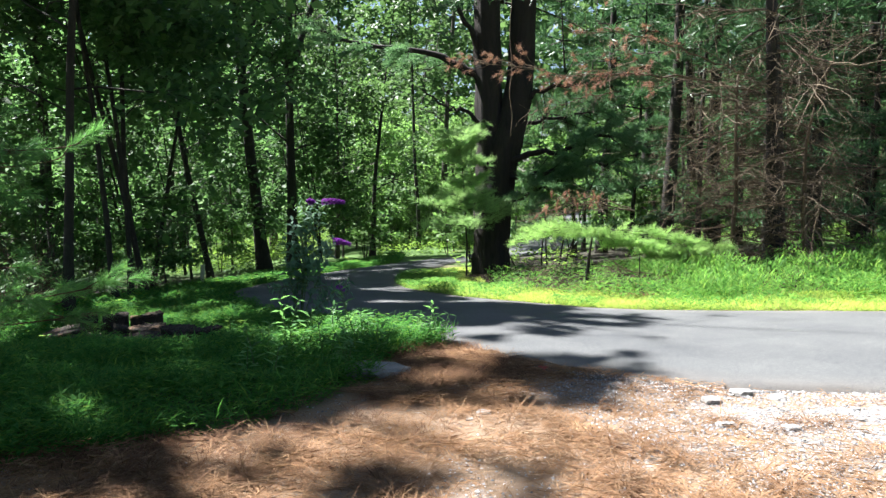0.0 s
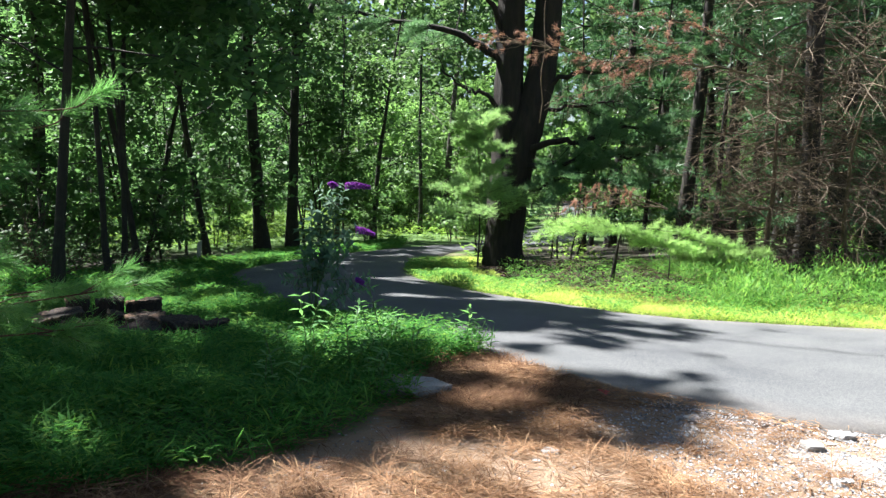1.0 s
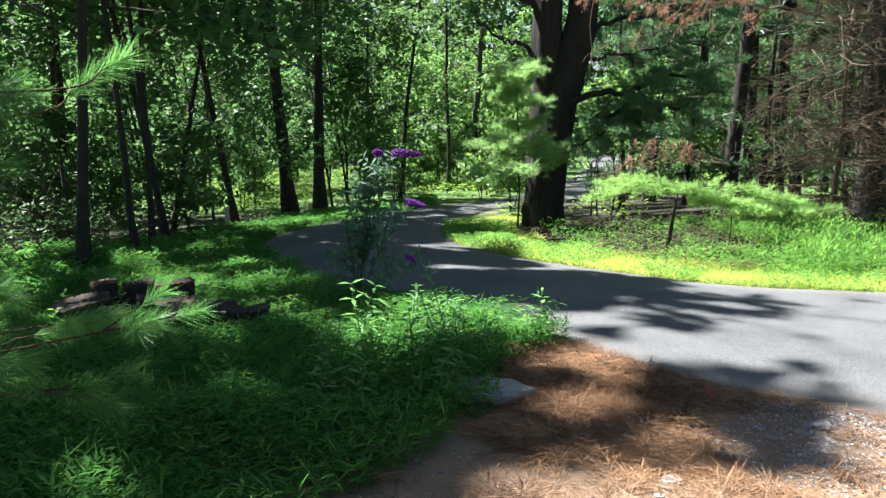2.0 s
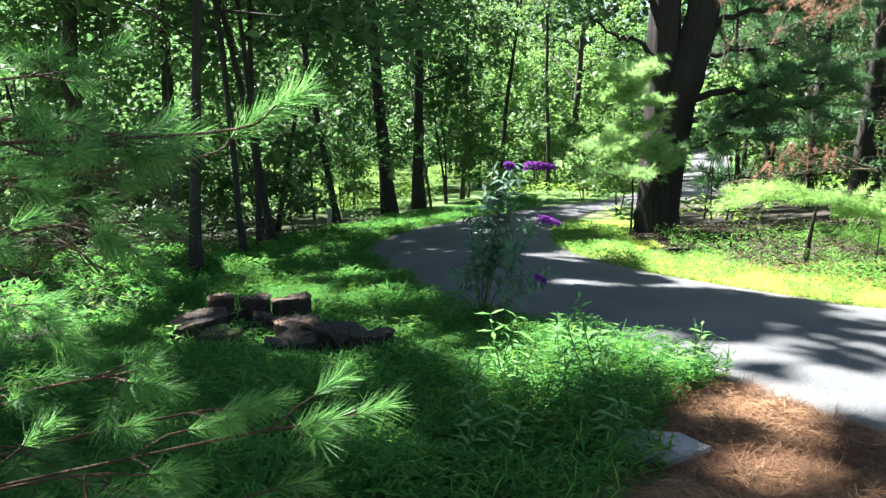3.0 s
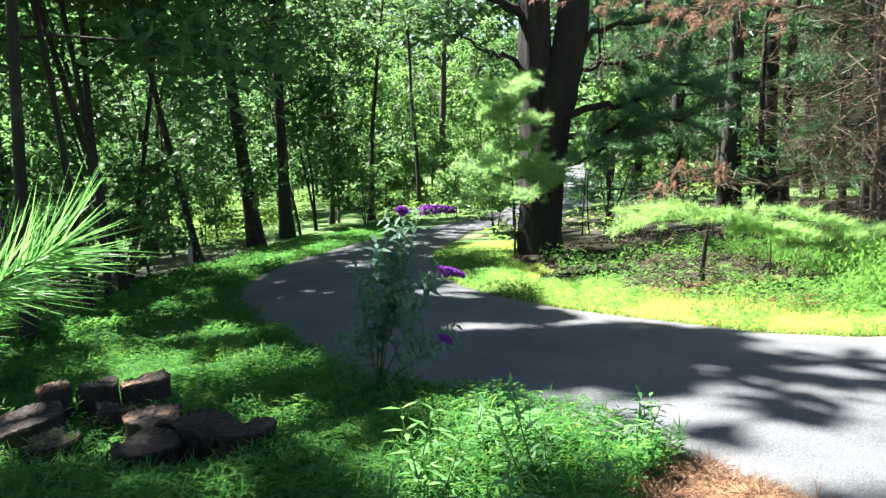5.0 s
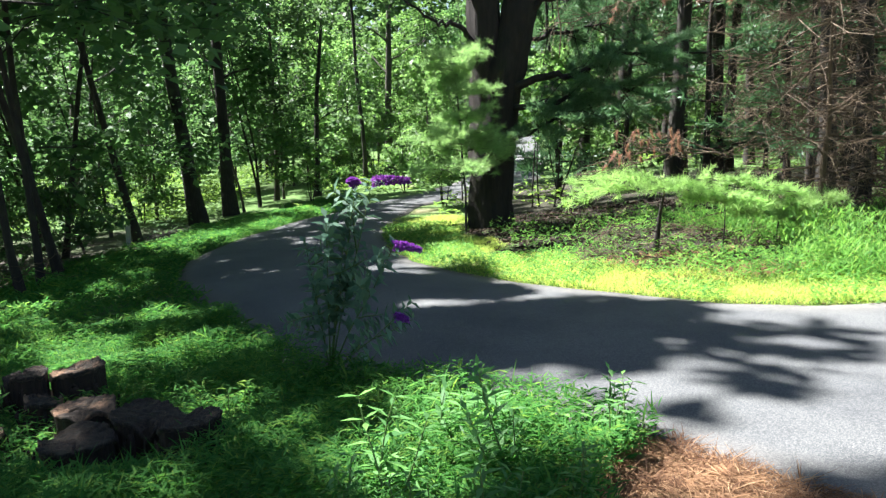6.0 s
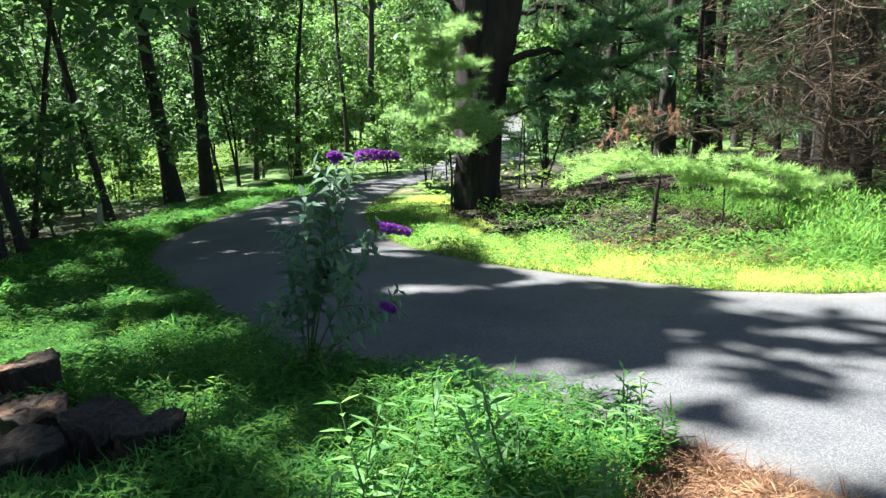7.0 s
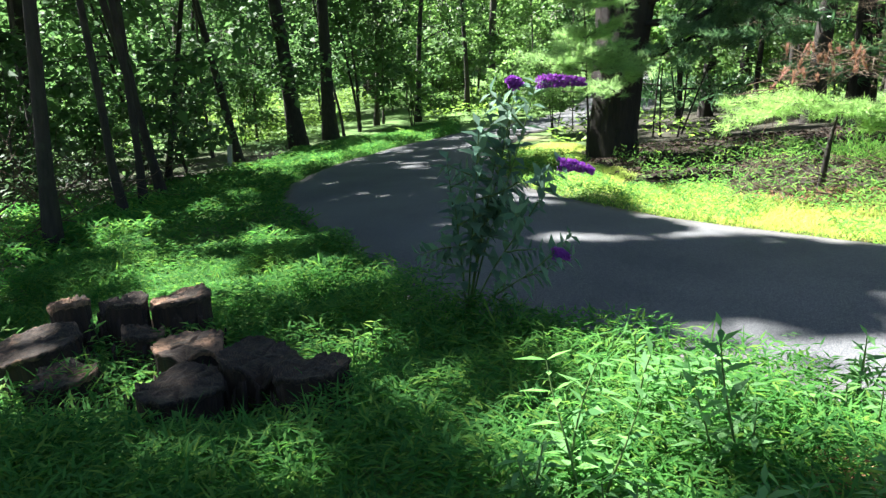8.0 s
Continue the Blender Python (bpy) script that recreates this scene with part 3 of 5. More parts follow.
def broadleaf(rng, tall, radius, crown_from, n_leaf, leaf, reach, at=None, lean=(0, 0), fork=False, sides=9, stems=1, limbs=1.0):
    """A woodland tree: trunk, limbs and twigs in one mesh, leaves in another. With at given, its crown is thinned to
    the drawn shade map.
    """
    wood, tips, tipdirs = Shape(), [], []
    for st in range(stems):
        a0 = rng.rand() * 6.28
        ln = np.array([lean[0], lean[1], 1.0]) + (0 if stems == 1 else 0.16) * np.array([math.cos(a0), math.sin(a0), 0])
        start = np.array([0, 0, -0.15]) + (0 if stems == 1 else radius * 1.6) * np.array([math.cos(a0), math.sin(a0), 0])
        path = wander(start, ln, tall * (1 - 0.15 * rng.rand() * (stems > 1)), 14, 0.035, rng)
        wood.tube(path, trunk_rings(path, radius, radius * 0.16, sides, rng), sides)
        mains = [path]
        if fork:
            i0 = 5
            d = unit(path[i0 + 1] - path[i0] + np.array([0.25, 0.1, 0]))
            p2 = wander(path[i0], d, tall * 0.6, 10, 0.04, rng)
            wood.tube(p2, trunk_rings(p2, radius * 0.6, radius * 0.12, 7, rng, 1.0), 7)
            mains.append(p2)
        for mp in mains:
            nb = int((10 + tall * 0.9) * limbs) // (1 if stems == 1 else 2)
            for b in range(nb):
                hh = crown_from + (tall * 0.97 - crown_from) * (b + rng.rand()) / nb
                if mp[-1, 2] < hh or mp[0, 2] > hh:
                    continue
                o = np.array([np.interp(hh, mp[:, 2], mp[:, c]) for c in range(3)])
                az = rng.rand() * 6.28
                rise = 0.25 + 0.5 * rng.rand()
                ln_b = reach * (1 - 0.55 * (hh - crown_from) / max(tall - crown_from, 1)) * (0.65 + 0.6 * rng.rand())
                lp = wander(o, (math.cos(az), math.sin(az), rise), ln_b, 5, 0.16, rng, 0.03)
                rb = radius * 0.26 * (1 - 0.5 * hh / tall)
                wood.tube(lp, np.linspace(rb, 0.006, len(lp)), 4, False)
                for k in range(2, 6):
                    for twig in range(2):
                        tw = wander(lp[k], lp[k] - lp[k - 1] + rng.normal(size=3) * 0.35 * ln_b / 3, ln_b * (0.25 + 0.3 * rng.rand()), 2, 0.25, rng, 0.03)
                        if twig == 0:
                            wood.tube(tw, np.linspace(max(rb * 0.3, 0.005), 0.003, len(tw)), 3, False)
                        tips.append(tw[1:])
    pts = np.vstack(tips)
    idx = rng.randint(0, len(pts), n_leaf)
    pos = pts[idx] + rng.normal(size=(n_leaf, 3)) * np.array([0.22, 0.22, 0.12]) * reach / 2.5
    if at is not None:
        pos = pos[casts_wanted_shade(pos + np.array(at), rng)]
    m = len(pos)
    al = rng.normal(size=(m, 3)) * np.array([1, 1, 0.45]) + np.array([0, 0, -0.2])
    no = rng.normal(size=(m, 3)) * 0.55 + np.array([-0.15, 0, 1.0])
    foliage = Shape()
    # leaves above 7 m, out of view, are enlarged to deepen the shade
    L = leaf * (0.65 + 0.7 * rng.rand(m)) * (1 + 0.8 * np.clip((pos[:, 2] - 7.0) / 1.5, 0, 1) * (at is not None))
    foliage.leaves(pos, al, no, L, L * 0.62)
    return wood, foliage


def plant_tree(name, shapes, mats, at, label, category, group="", turn=0.0, scale=1.0, labels=("", "")):
    t = thing(name, at, label, category, group, turn, scale)
    part("trunk", shapes[0], mats[0], t, labels[0], smooth=True)
    part("crown", shapes[1], mats[1], t, labels[1])
    return t


# ---- the woods on the outer side of the road: trees whose crowns shade the lane
LANE_TREES = [  # x, y, height, radius, crown from, reach, stems, fork, lean
    (-5.3, 11.7, 13, 0.075, 2.6, 2.6, 1, False, (-0.02, 0.0)),
    (-5.4, 14.2, 12, 0.05, 2.8, 2.6, 1, False, (-0.06, 0.02)),
    (-5.5, 15.5, 12, 0.065, 3.4, 2.8, 2, False, (-0.05, 0.0)),
    (-5.35, 13.55, 11, 0.055, 3.2, 2.6, 1, False, (-0.16, 0.02)),
    (-9.0, 18.6, 16, 0.16, 4.5, 3.4, 1, False, (0.0, 0.0)),
    (-9.3, 15.8, 16, 0.17, 4.8, 3.6, 1, False, (0.02, 0.0)),
    (-7.0, 19.2, 13, 0.06, 3.4, 3.4, 2, False, (-0.06, 0.0)),
    (-5.75, 20.2, 12, 0.085, 2.6, 3.4, 1, True, (-0.13, 0.0)),
    (-5.47, 24.7, 17, 0.19, 4.6, 3.6, 1, True, (-0.10, 0.0)),
    (-4.95, 26.4, 17, 0.18, 3.2, 3.6, 1, True, (-0.01, 0.0)),
    # the last five are added out of view, to shade grass and road
    (-7.9, 9.6, 14, 0.14, 5.8, 3.8, 1, False, (0.03, 0.0)),
    (-9.2, 12.6, 15, 0.19, 6.0, 3.8, 1, False, (0.02, 0.0)),
    (-9.8, 5.6, 14, 0.15, 5.8, 3.8, 1, False, (0.03, 0.0)),
    (-7.2, 3.2, 12, 0.12, 3.6, 3.4, 1, False, (0.0, 0.0)),
    (-12.5, 9.0, 16, 0.18, 5.0, 3.8, 1, False, (0.0, 0.0)),
]
for i, (x, y, tall, rad, cf, reach, stems, fork, lean) in enumerate(LANE_TREES):
    rng = np.random.RandomState(100 + i)
    at = (x, y, hz(x, y))
    w, c = broadleaf(rng, tall, rad, cf, (13000 if i < 6 else 17000 if i >= 10 else 12000), 0.178, reach, at, lean, fork, 8, stems)
    plant_tree("broadleaf_tree", (w, c), (M_BARK, M_LEAF), at,
               "slender dark-barked broadleaf tree beside the road" if rad < 0.1 else "tall dark-barked broadleaf tree, in the woods or added unseen for shade", "tree", "woodland trees")

# far trees: a few shapes, repeated through the woods
KINDS = []
for k in range(4):
    rng = np.random.RandomState(200 + k)
    KINDS.append([broadleaf(rng, 15 + k, 0.13 + 0.03 * k, 3.8, 1900, 0.29, 3.3, lean=(0.03 * (k - 1.5), 0.02), sides=6, limbs=0.6), "tall"])
for k in range(4):
    rng = np.random.RandomState(220 + k)
    KINDS.append([broadleaf(rng, 5.5 + 0.7 * k, 0.03 + 0.006 * k, 0.9, 2600, 0.150, 1.7, lean=(0.05 * (k - 1.5), 0.0), sides=6, stems=1 + k % 2), "low"])
MADE = {}


def wood_tree(k, x, y, turn, scale, young=False):
    key = (k, young)
    low = KINDS[k][1] != "tall"
    at = (x, y, hz(x, y) + max(0.0, math.hypot(x, y - 12) - 60) * 0.03)
    if key not in MADE:
        # young picks the leaf colour lightened for sunlit spots, not another age
        mats = (M_BARK if k % 2 else M_BARK_GREY, M_LEAF_SUNLIT if young else (M_LEAF if low else M_LEAF_FAR))
        MADE[key] = plant_tree({"low": "sapling", "bush": "bush", "tall": "broadleaf_tree"}[KINDS[k][1]], KINDS[k][0], mats, at,
                               "low leafy green bush on the woodland floor" if k > 7 else "leafy green understorey sapling in the woods" if low else "tall leafy broadleaf tree standing far in the woods",
                               "bush" if k > 7 else "sapling" if low else "tree", "woodland bushes" if k > 7 else "understorey saplings" if low else "woodland trees", turn, scale)
        return
    copy_thing(MADE[key], pose(*at, 0, 0, turn))


def clear_of_road(x, y, gap):
    return not inside(ROAD_POLY, np.array([x]), np.array([y]))[0] and edge_gap([x], [y], ROAD_POLY)[0] > gap


rng = np.random.RandomState(7)
spots = []


def shades_opening(x, y, tall):
    """Whether a tree of that height would stand between the sun and the open verge, bend and drive."""
    for h in np.arange(0.3, 1.01, 0.1) * tall:
        gx, gy = x - SUN_DIR.x / SUN_DIR.z * h, y - SUN_DIR.y / SUN_DIR.z * h
        if -2.5 < gx < 9 and 9 < gy < 21 or -1.5 < gx < 8 and 0 < gy < 9:
            return True
    return False


def scatter(n, xr, yr, apart, gap, tall=6.0):
    out, tries = [], 0
    while len(out) < n and tries < n * 60:
        tries += 1
        x, y = rng.uniform(*xr), rng.uniform(*yr)
        if abs(x + 1.1) < 0.9 and y < 35:                    # the open verge before the pole-like stem
            continue
        if clear_of_road(x, y, gap) and not shades_opening(x, y, tall) and all((x - a) ** 2 + (y - b) ** 2 > apart ** 2 for a, b in spots):
            spots.append((x, y))
            out.append((x, y))
    return out


for t in LANE_TREES:
    spots.append((t[0], t[1]))
# low leafy bushes on the woodland floor
for k in range(3):
    r_ = np.random.RandomState(240 + k)
    KINDS.append([broadleaf(r_, 1.5 + 0.5 * k, 0.018, 0.12, 850, 0.13, 0.95, sides=5, stems=3, limbs=0.8), "bush"])
# sunny bushes at the far bend
for (x, y, k) in [(-2.6, 36.5, 4), (-1.9, 38.5, 5), (-3.6, 38.0, 6), (-0.4, 37.5, 4), (0.5, 41.0, 5), (-0.6, 43.5, 7), (7.6, 36.5, 6)]:
    wood_tree(k, x, y, 50 * k + 13 * x, 1.0, True)
    spots.append((x, y))
# named stems seen along the far lane
for (x, y, k, s) in [(-4.62, 26.8, 4, 1.3), (-4.3, 27.9, 5, 1.2), (-4.05, 29.9, 0, 0.6), (-3.85, 30.1, 6, 1.0), (-2.75, 29.8, 1, 0.6), (-0.25, 36, 2, 0.9), (-12.2, 29.6, 3, 1.0)]:
    wood_tree(k, x, y, rng.rand() * 360, s)
    spots.append((x, y))
for x, y in scatter(22, (-34, -8), (24, 62), 2.6, 1.5, 17):
    wood_tree(rng.randint(0, 4), x, y, rng.rand() * 360, 1.0)
for x, y in scatter(22, (-12, 30), (38, 75), 2.8, 1.5, 17):
    wood_tree(rng.randint(0, 4), x, y, rng.rand() * 360, 1.0)
for x, y in scatter(30, (-22, -5.6), (24, 46), 1.6, 1.0):
    wood_tree(rng.randint(4, 8), x, y, rng.rand() * 360, 1.0)
for x, y in scatter(11, (-16, -6.2), (14, 25), 1.6, 1.0):
    wood_tree(rng.randint(4, 8), x, y, rng.rand() * 360, 1.0)
for x, y in scatter(34, (-5, 22), (31, 50), 1.6, 0.9):
    wood_tree(rng.randint(4, 8), x, y, rng.rand() * 360, 1.0, x < 3)
for x, y in scatter(20, (-15, -5.9), (14.5, 27), 0.8, 1.2, 1.5):
    wood_tree(rng.randint(8, 11), x, y, rng.rand() * 360, 1.0)
for x, y in scatter(24, (-22, -8), (26, 46), 0.9, 1.4, 1.5):
    wood_tree(rng.randint(8, 11), x, y, rng.rand() * 360, 1.0, True)
for x, y in scatter(26, (-4, 8), (22, 40), 0.9, 0.6, 1.5):
    wood_tree(rng.randint(8, 11), x, y, rng.rand() * 360, 1.0, True)
for x, y in scatter(14, (-40, 40), (-40, -6), 4.0, 1.5):
    wood_tree(rng.randint(0, 4), x, y, rng.rand() * 360, 1.0)


# the straight bare pole-like stem by the far bend
def slim_stem(x, y):
    r = np.random.RandomState(12)
    w, c = broadleaf(r, 15, 0.085, 7.0, 3500, 0.22, 2.4)
    plant_tree("slim_tree", (w, c), (M_BARK, M_LEAF_FAR), (x, y, hz(x, y)), "straight slim bare-stemmed tree by the far bend", "tree", "woodland trees")


slim_stem(-1.2, 33.0)


# ---- conifers
def tufts(shape, pts, dirs, n, length, width, r, cone=0.9, run=0.5):
    """Bunches of needles fanning forward from each twig tip."""
    m = len(pts)
    P = np.repeat(np.asarray(pts), n, 0)
    D = np.repeat(np.asarray(dirs), n, 0)
    D = D / (np.linalg.norm(D, axis=1)[:, None] + 1e-9)
    A = D * 0.55 + np.array([0, 0, 0.12]) + r.normal(size=(m * n, 3)) * cone * 0.6
    A /= np.linalg.norm(A, axis=1)[:, None] + 1e-9
    P = P + D * (r.rand(m * n, 1) - 0.6) * length * run
    shape.needles(P, A, length * (0.75 + 0.5 * r.rand(m * n)), width, r)


def bough(wood, points, dirs, start, heading, length, radius, r, side=9, droop=0.02, gap=0.14, rise=0.04, coarse=False):
    """A pine bough: a limb with side twigs in a flat spray, tuft points gathered along the twigs."""
    lp = wander(start, heading, length, 9, 0.06, r, droop)
    if coarse:
        wood.tube(lp[::3], np.linspace(radius, 0.004, len(lp[::3])), 3, False)
    else:
        wood.tube(lp, np.linspace(radius, 0.004, len(lp)), 5, False)
    for k in range(2, 10):
        d = unit(lp[k] - lp[k - 1])
        for sgn in (-1, 1):
            s = np.cross(d, (0, 0, 1)) * sgn
            ln = length * (0.42 - 0.03 * k) * (0.7 + 0.5 * r.rand())
            tw = wander(lp[k], d * 0.8 + s * 0.9 + np.array([0, 0, rise]), ln, 4, 0.12, r, 0.0)
            if not coarse:
                wood.tube(tw, np.linspace(radius * 0.35, 0.002, len(tw)), 3, False)
            cnt = max(2, int(ln / gap))
            for f in np.linspace(0.35, 1.0, cnt):
                i = min(int(f * 4), 3)
                p = tw[i] + (tw[i + 1] - tw[i]) * (f * 4 - i)
                points.append(p)
                dirs.append(unit(tw[i + 1] - tw[i] + np.array([0, 0, 0.25]) * np.linalg.norm(tw[i + 1] - tw[i])))
    points.append(lp[-1])
    dirs.append(unit(lp[-1] - lp[-2]))
    return lp


def dead_spray(shape, start, heading, length, radius, r, depth=2):
    """A bare grey branch with side twigs and their twigs."""
    steps = (2, 3, 6)[depth]
    lp = wander(start, heading, length, steps, 0.16, r, 0.02)
    shape.tube(lp, np.linspace(radius, radius * 0.25, len(lp)), 4 if depth == 2 else 3, False)
    if depth:
        for k in range(1, steps + 1):
            for _ in range(2 if depth == 2 else 1):
                d = unit(lp[k] - lp[k - 1])
                h = d * 0.7 + r.normal(size=3) * np.array([0.7, 0.7, 0.45])
                dead_spray(shape, lp[k], h, length * (0.25 + 0.35 * r.rand()), radius * 0.5, r, depth - 1)


M_DEAD_BROWN = bark_material("dead_brown_wood", (0.032, 0.022, 0.014), (0.17, 0.117, 0.070), 10)
DEAD_BRANCHES = []
for k in range(6):
    s_ = Shape()
    dead_spray(s_, (0, 0, 0), (1, 0, 0.02), 1.0 + 0.1 * k, 0.012, np.random.RandomState(700 + k), 2)
    DEAD_BRANCHES.append(s_.mesh("dead_branch", M_DEAD))


def conifer(r, tall, radius, dead_n, dead_top, live_from, lean=(0, 0), light=False, dead_len=1.5, wide=2.2, at=None, sag=0):
    wood, dead, pts, dirs = Shape(), [], [], []
    path = wander((0, 0, -0.15), (lean[0], lean[1], 1), tall, 14, 0.015, r)
    wood.tube(path, trunk_rings(path, radius, radius * 0.15, 12, r, 1.35, 0.05), 12)
    for b in range(dead_n):
        h = 0.5 + (dead_top - 0.5) * (b + r.rand()) / dead_n
        o = np.array([np.interp(h, path[:, 2], path[:, c]) for c in range(3)])
        az = r.rand() * 6.28
        dead.append((o, math.degrees(az), sag + (8 + sag * 0.8) * r.normal(), dead_len * (0.5 + 0.7 * r.rand())))
    h = live_from
    while h < tall - 0.3:
        f = 1 - (h - live_from) / (tall - live_from)
        o = np.array([np.interp(h, path[:, 2], path[:, c]) for c in range(3)])
        a0 = r.rand() * 6.28
        for k in range(3):
            az = a0 + k * 2.1 + 0.4 * r.normal()
            bough(wood, pts, dirs, o, (math.cos(az), math.sin(az), 0.12), wide * (0.35 + 0.65 * f) * (0.7 + 0.5 * r.rand()), 0.028, r, droop=0.015, gap=0.42, coarse=True)
        h += 1.05
    needles = Shape()
    P, D = np.array(pts), np.array(dirs)
    if at is not None:
        keep = casts_wanted_shade(P + np.array(at), r)
        P, D = P[keep], D[keep]
    tufts(needles, P, D, 6, 0.25, 0.042, r)
    return wood, dead, needles


def plant_conifer(shapes, at, label, turn=0.0):
    t = thing("pine_tree", at, label, "tree", "conifers", turn)
    part("trunk", shapes[0], M_BARK_CONIFER, t, smooth=True)
    for k, (o, az, tip, ln) in enumerate(shapes[1]):
        d = part("dead_branch", DEAD_BRANCHES[k % 6], M_DEAD, t)
        d.matrix_basis = pose(*o, 0, tip, az) @ Matrix.Scale(ln, 4)
    part("needles", shapes[2], M_NEEDLE, t)
    return t


PINES = [conifer(np.random.RandomState(300 + k), 15, 0.15 + 0.03 * k, 11, 5.5, 4.6 + 0.4 * k) for k in range(3)]
first = {}
for i, (x, y, k) in enumerate([(5.4, 20.5, 1), (7.2, 24.6, 0), (7.15, 22.4, 2), (8.9, 25.5, 0), (10.9, 28.3, 0), (6.4, 27.5, 1), (9.8, 22.3, 1),
                               (12.4, 25.0, 2), (8.2, 18.6, 0), (11.4, 19.8, 1), (13.8, 21.6, 0), (10.0, 33.0, 2), (13.5, 31.0, 1), (16.5, 26.5, 2),
                               (6.6, 16.6, 0), (9.3, 15.2, 1), (12.6, 15.6, 2), (16.5, 18.5, 0), (19, 23, 1), (16.8, 34, 0), (20.5, 30, 2), (4.6, 24.8, 0), (23, 20, 1), (21, 14, 2)]):
    turn = (i * 77) % 360
    at = (x, y, hz(x, y))
    if k in first:
        copy_thing(first[k], pose(*at, 0, 0, turn))
    else:
        first[k] = plant_conifer(PINES[k], at, "tall pine with bare dead lower branches in the woods", turn)


# the dead-limbed pine close behind the verge
r = np.random.RandomState(41)
at = (5.3, 13.6, hz(5.3, 13.6))
plant_conifer(conifer(r, 13, 0.13, 64, 4.2, 5.2, dead_len=1.35, at=at, sag=10), at, "pine with a tangle of bare grey dead branches by the verge")


# a dead young pine, all bare crooked branches, behind the bank
def dead_pine(x, y, tall, n, seed):
    r = np.random.RandomState(seed)
    t = thing("dead_pine", (x, y, hz(x, y)), "dead young pine with a tangle of bare brown branches", "tree", "dead pines")
    w = Shape()
    path = wander((0, 0, -0.1), (0.08 * r.normal(), 0.08 * r.normal(), 1), tall, 10, 0.05, r)
    w.tube(path, np.linspace(0.05, 0.015, len(path)), 7)
    part("trunk", w, M_DEAD_BROWN, t, smooth=True)
    for k in range(n):
        h = 0.25 + (tall - 0.5) * k / n
        o = np.array([np.interp(h, path[:, 2], path[:, c]) for c in range(3)])
        az = k * 2.4 + 0.5 * r.normal()
        s = Shape()
        dead_spray(s, o, (math.cos(az), math.sin(az), 0.15 * r.normal() - 0.05), (0.7 + 0.7 * r.rand()), 0.014, r, 2)
        part("dead_branch", s, M_DEAD_BROWN, t)


dead_pine(4.55, 13.2, 3.2, 30, 71)
dead_pine(5.5, 12.7, 2.6, 22, 72)


# ---- the great forked pine at the bend
def great_pine():
    r = np.random.RandomState(51)
    x, y = 0.93, 17.2
    at = (x, y, hz(x, y))
    t = thing("great_pine", at, "massive old dark pine with forked trunk at the bend", "tree")
    wood = Shape()
    main = np.array([(0, 0, -0.2), (0.0, 0, 0.6), (-0.02, 0, 1.4), (-0.03, 0, 2.3), (-0.06, 0, 3.2), (-0.10, 0, 4.4), (-0.13, 0, 6), (-0.1, 0.1, 9), (0, 0.2, 13), (0.1, 0.1, 18)], float)
    path = smooth_line3(main, 40)
    wood.tube(path, trunk_rings(path, 0.355, 0.20, 18, r, 1.2, 0.09), 18)
    second = smooth_line3(np.array([(0.0, -0.02, 0.5), (0.06, -0.08, 1.5), (0.20, -0.14, 2.4), (0.37, -0.14, 3.0), (0.51, -0.1, 3.7), (0.60, 0, 4.8), (0.68, 0, 8), (0.95, 0, 12), (1.0, 0, 15)], float), 26)
    part("trunk", wood, M_BARK_PINE, t, "thick furrowed dark trunk", True)
    s2 = Shape()
    s2.tube(second, trunk_rings(second, 0.36, 0.20, 14, r, 1.0, 0.07), 14)
    part("second_stem", s2, M_BARK_PINE, t, "", True)
    limbs = [  # start, way points
        ([(-0.2, -0.1, 3.95), (-0.8, -0.1, 4.38), (-1.5, -0.1, 4.56), (-2.7, -0.1, 4.72), (-3.6, -0.2, 5.0)], 0.10),
        ([(-0.25, -0.1, 4.3), (-0.45, -0.2, 4.9), (-0.8, -0.3, 5.5), (-1.5, -0.5, 6.2)], 0.08),
        ([(-0.15, -0.1, 3.0), (-0.6, -0.35, 3.35), (-0.95, -0.5, 3.4), (-1.4, -0.6, 3.75)], 0.05),
        ([(0.2, -0.2, 2.3), (0.82, -0.55, 2.52), (1.38, -0.6, 2.55), (2.12, -0.7, 2.84), (2.9, -0.7, 2.94)], 0.075),
        ([(0.15, -0.2, 1.98), (1.0, -0.55, 2.12), (1.75, -0.6, 2.25), (2.5, -0.7, 2.36)], 0.06),
        ([(0.2, -0.2, 1.4), (0.6, -0.5, 1.64), (1.0, -0.6, 1.82), (1.5, -0.65, 2.0)], 0.045),
        ([(0.55, -0.1, 3.6), (1.1, -0.4, 3.8), (2.0, -0.7, 3.9), (3.0, -1.0, 4.2)], 0.06),
        ([(0.4, 0.1, 3.0), (1.3, 0.4, 3.3), (2.2, 0.8, 3.4)], 0.05),
    ]
    pts, dirs, tw = [], [], Shape()
    for way, rad in limbs:
        p = smooth_line3(np.array(way, float), 16)
        p[1:] += r.normal(size=(15, 3)) * 0.03
        s = Shape()
        s.tube(p, np.linspace(rad, 0.015, 16), 7, False)
        for k in range(4, 16, 2):
            dead_spray(s, p[k], (p[k] - p[k - 1]) * 2 + r.normal(size=3) * 0.3, 0.5 + 0.4 * r.rand(), 0.012, r, 1)
        if way[0][0] > 0 or rad > 0.08:
            for k in range(6, 16, 2):
                for _ in range(3):
                    bough(s, pts, dirs, p[k], (p[k] - p[k - 1]) * 3 + r.normal(size=3) * np.array([0.45, 0.45, 0.2]), 0.45 + 0.45 * r.rand(), 0.01, r, droop=0.05, gap=0.15, coarse=True)
        part("limb", s, M_BARK_PINE, t, "", True)
    low_n = len(pts)
    for k in range(11):
        az = r.rand() * 6.28
        h = 5.6 + k * 0.95
        for _ in range(5):
            az += 1.26
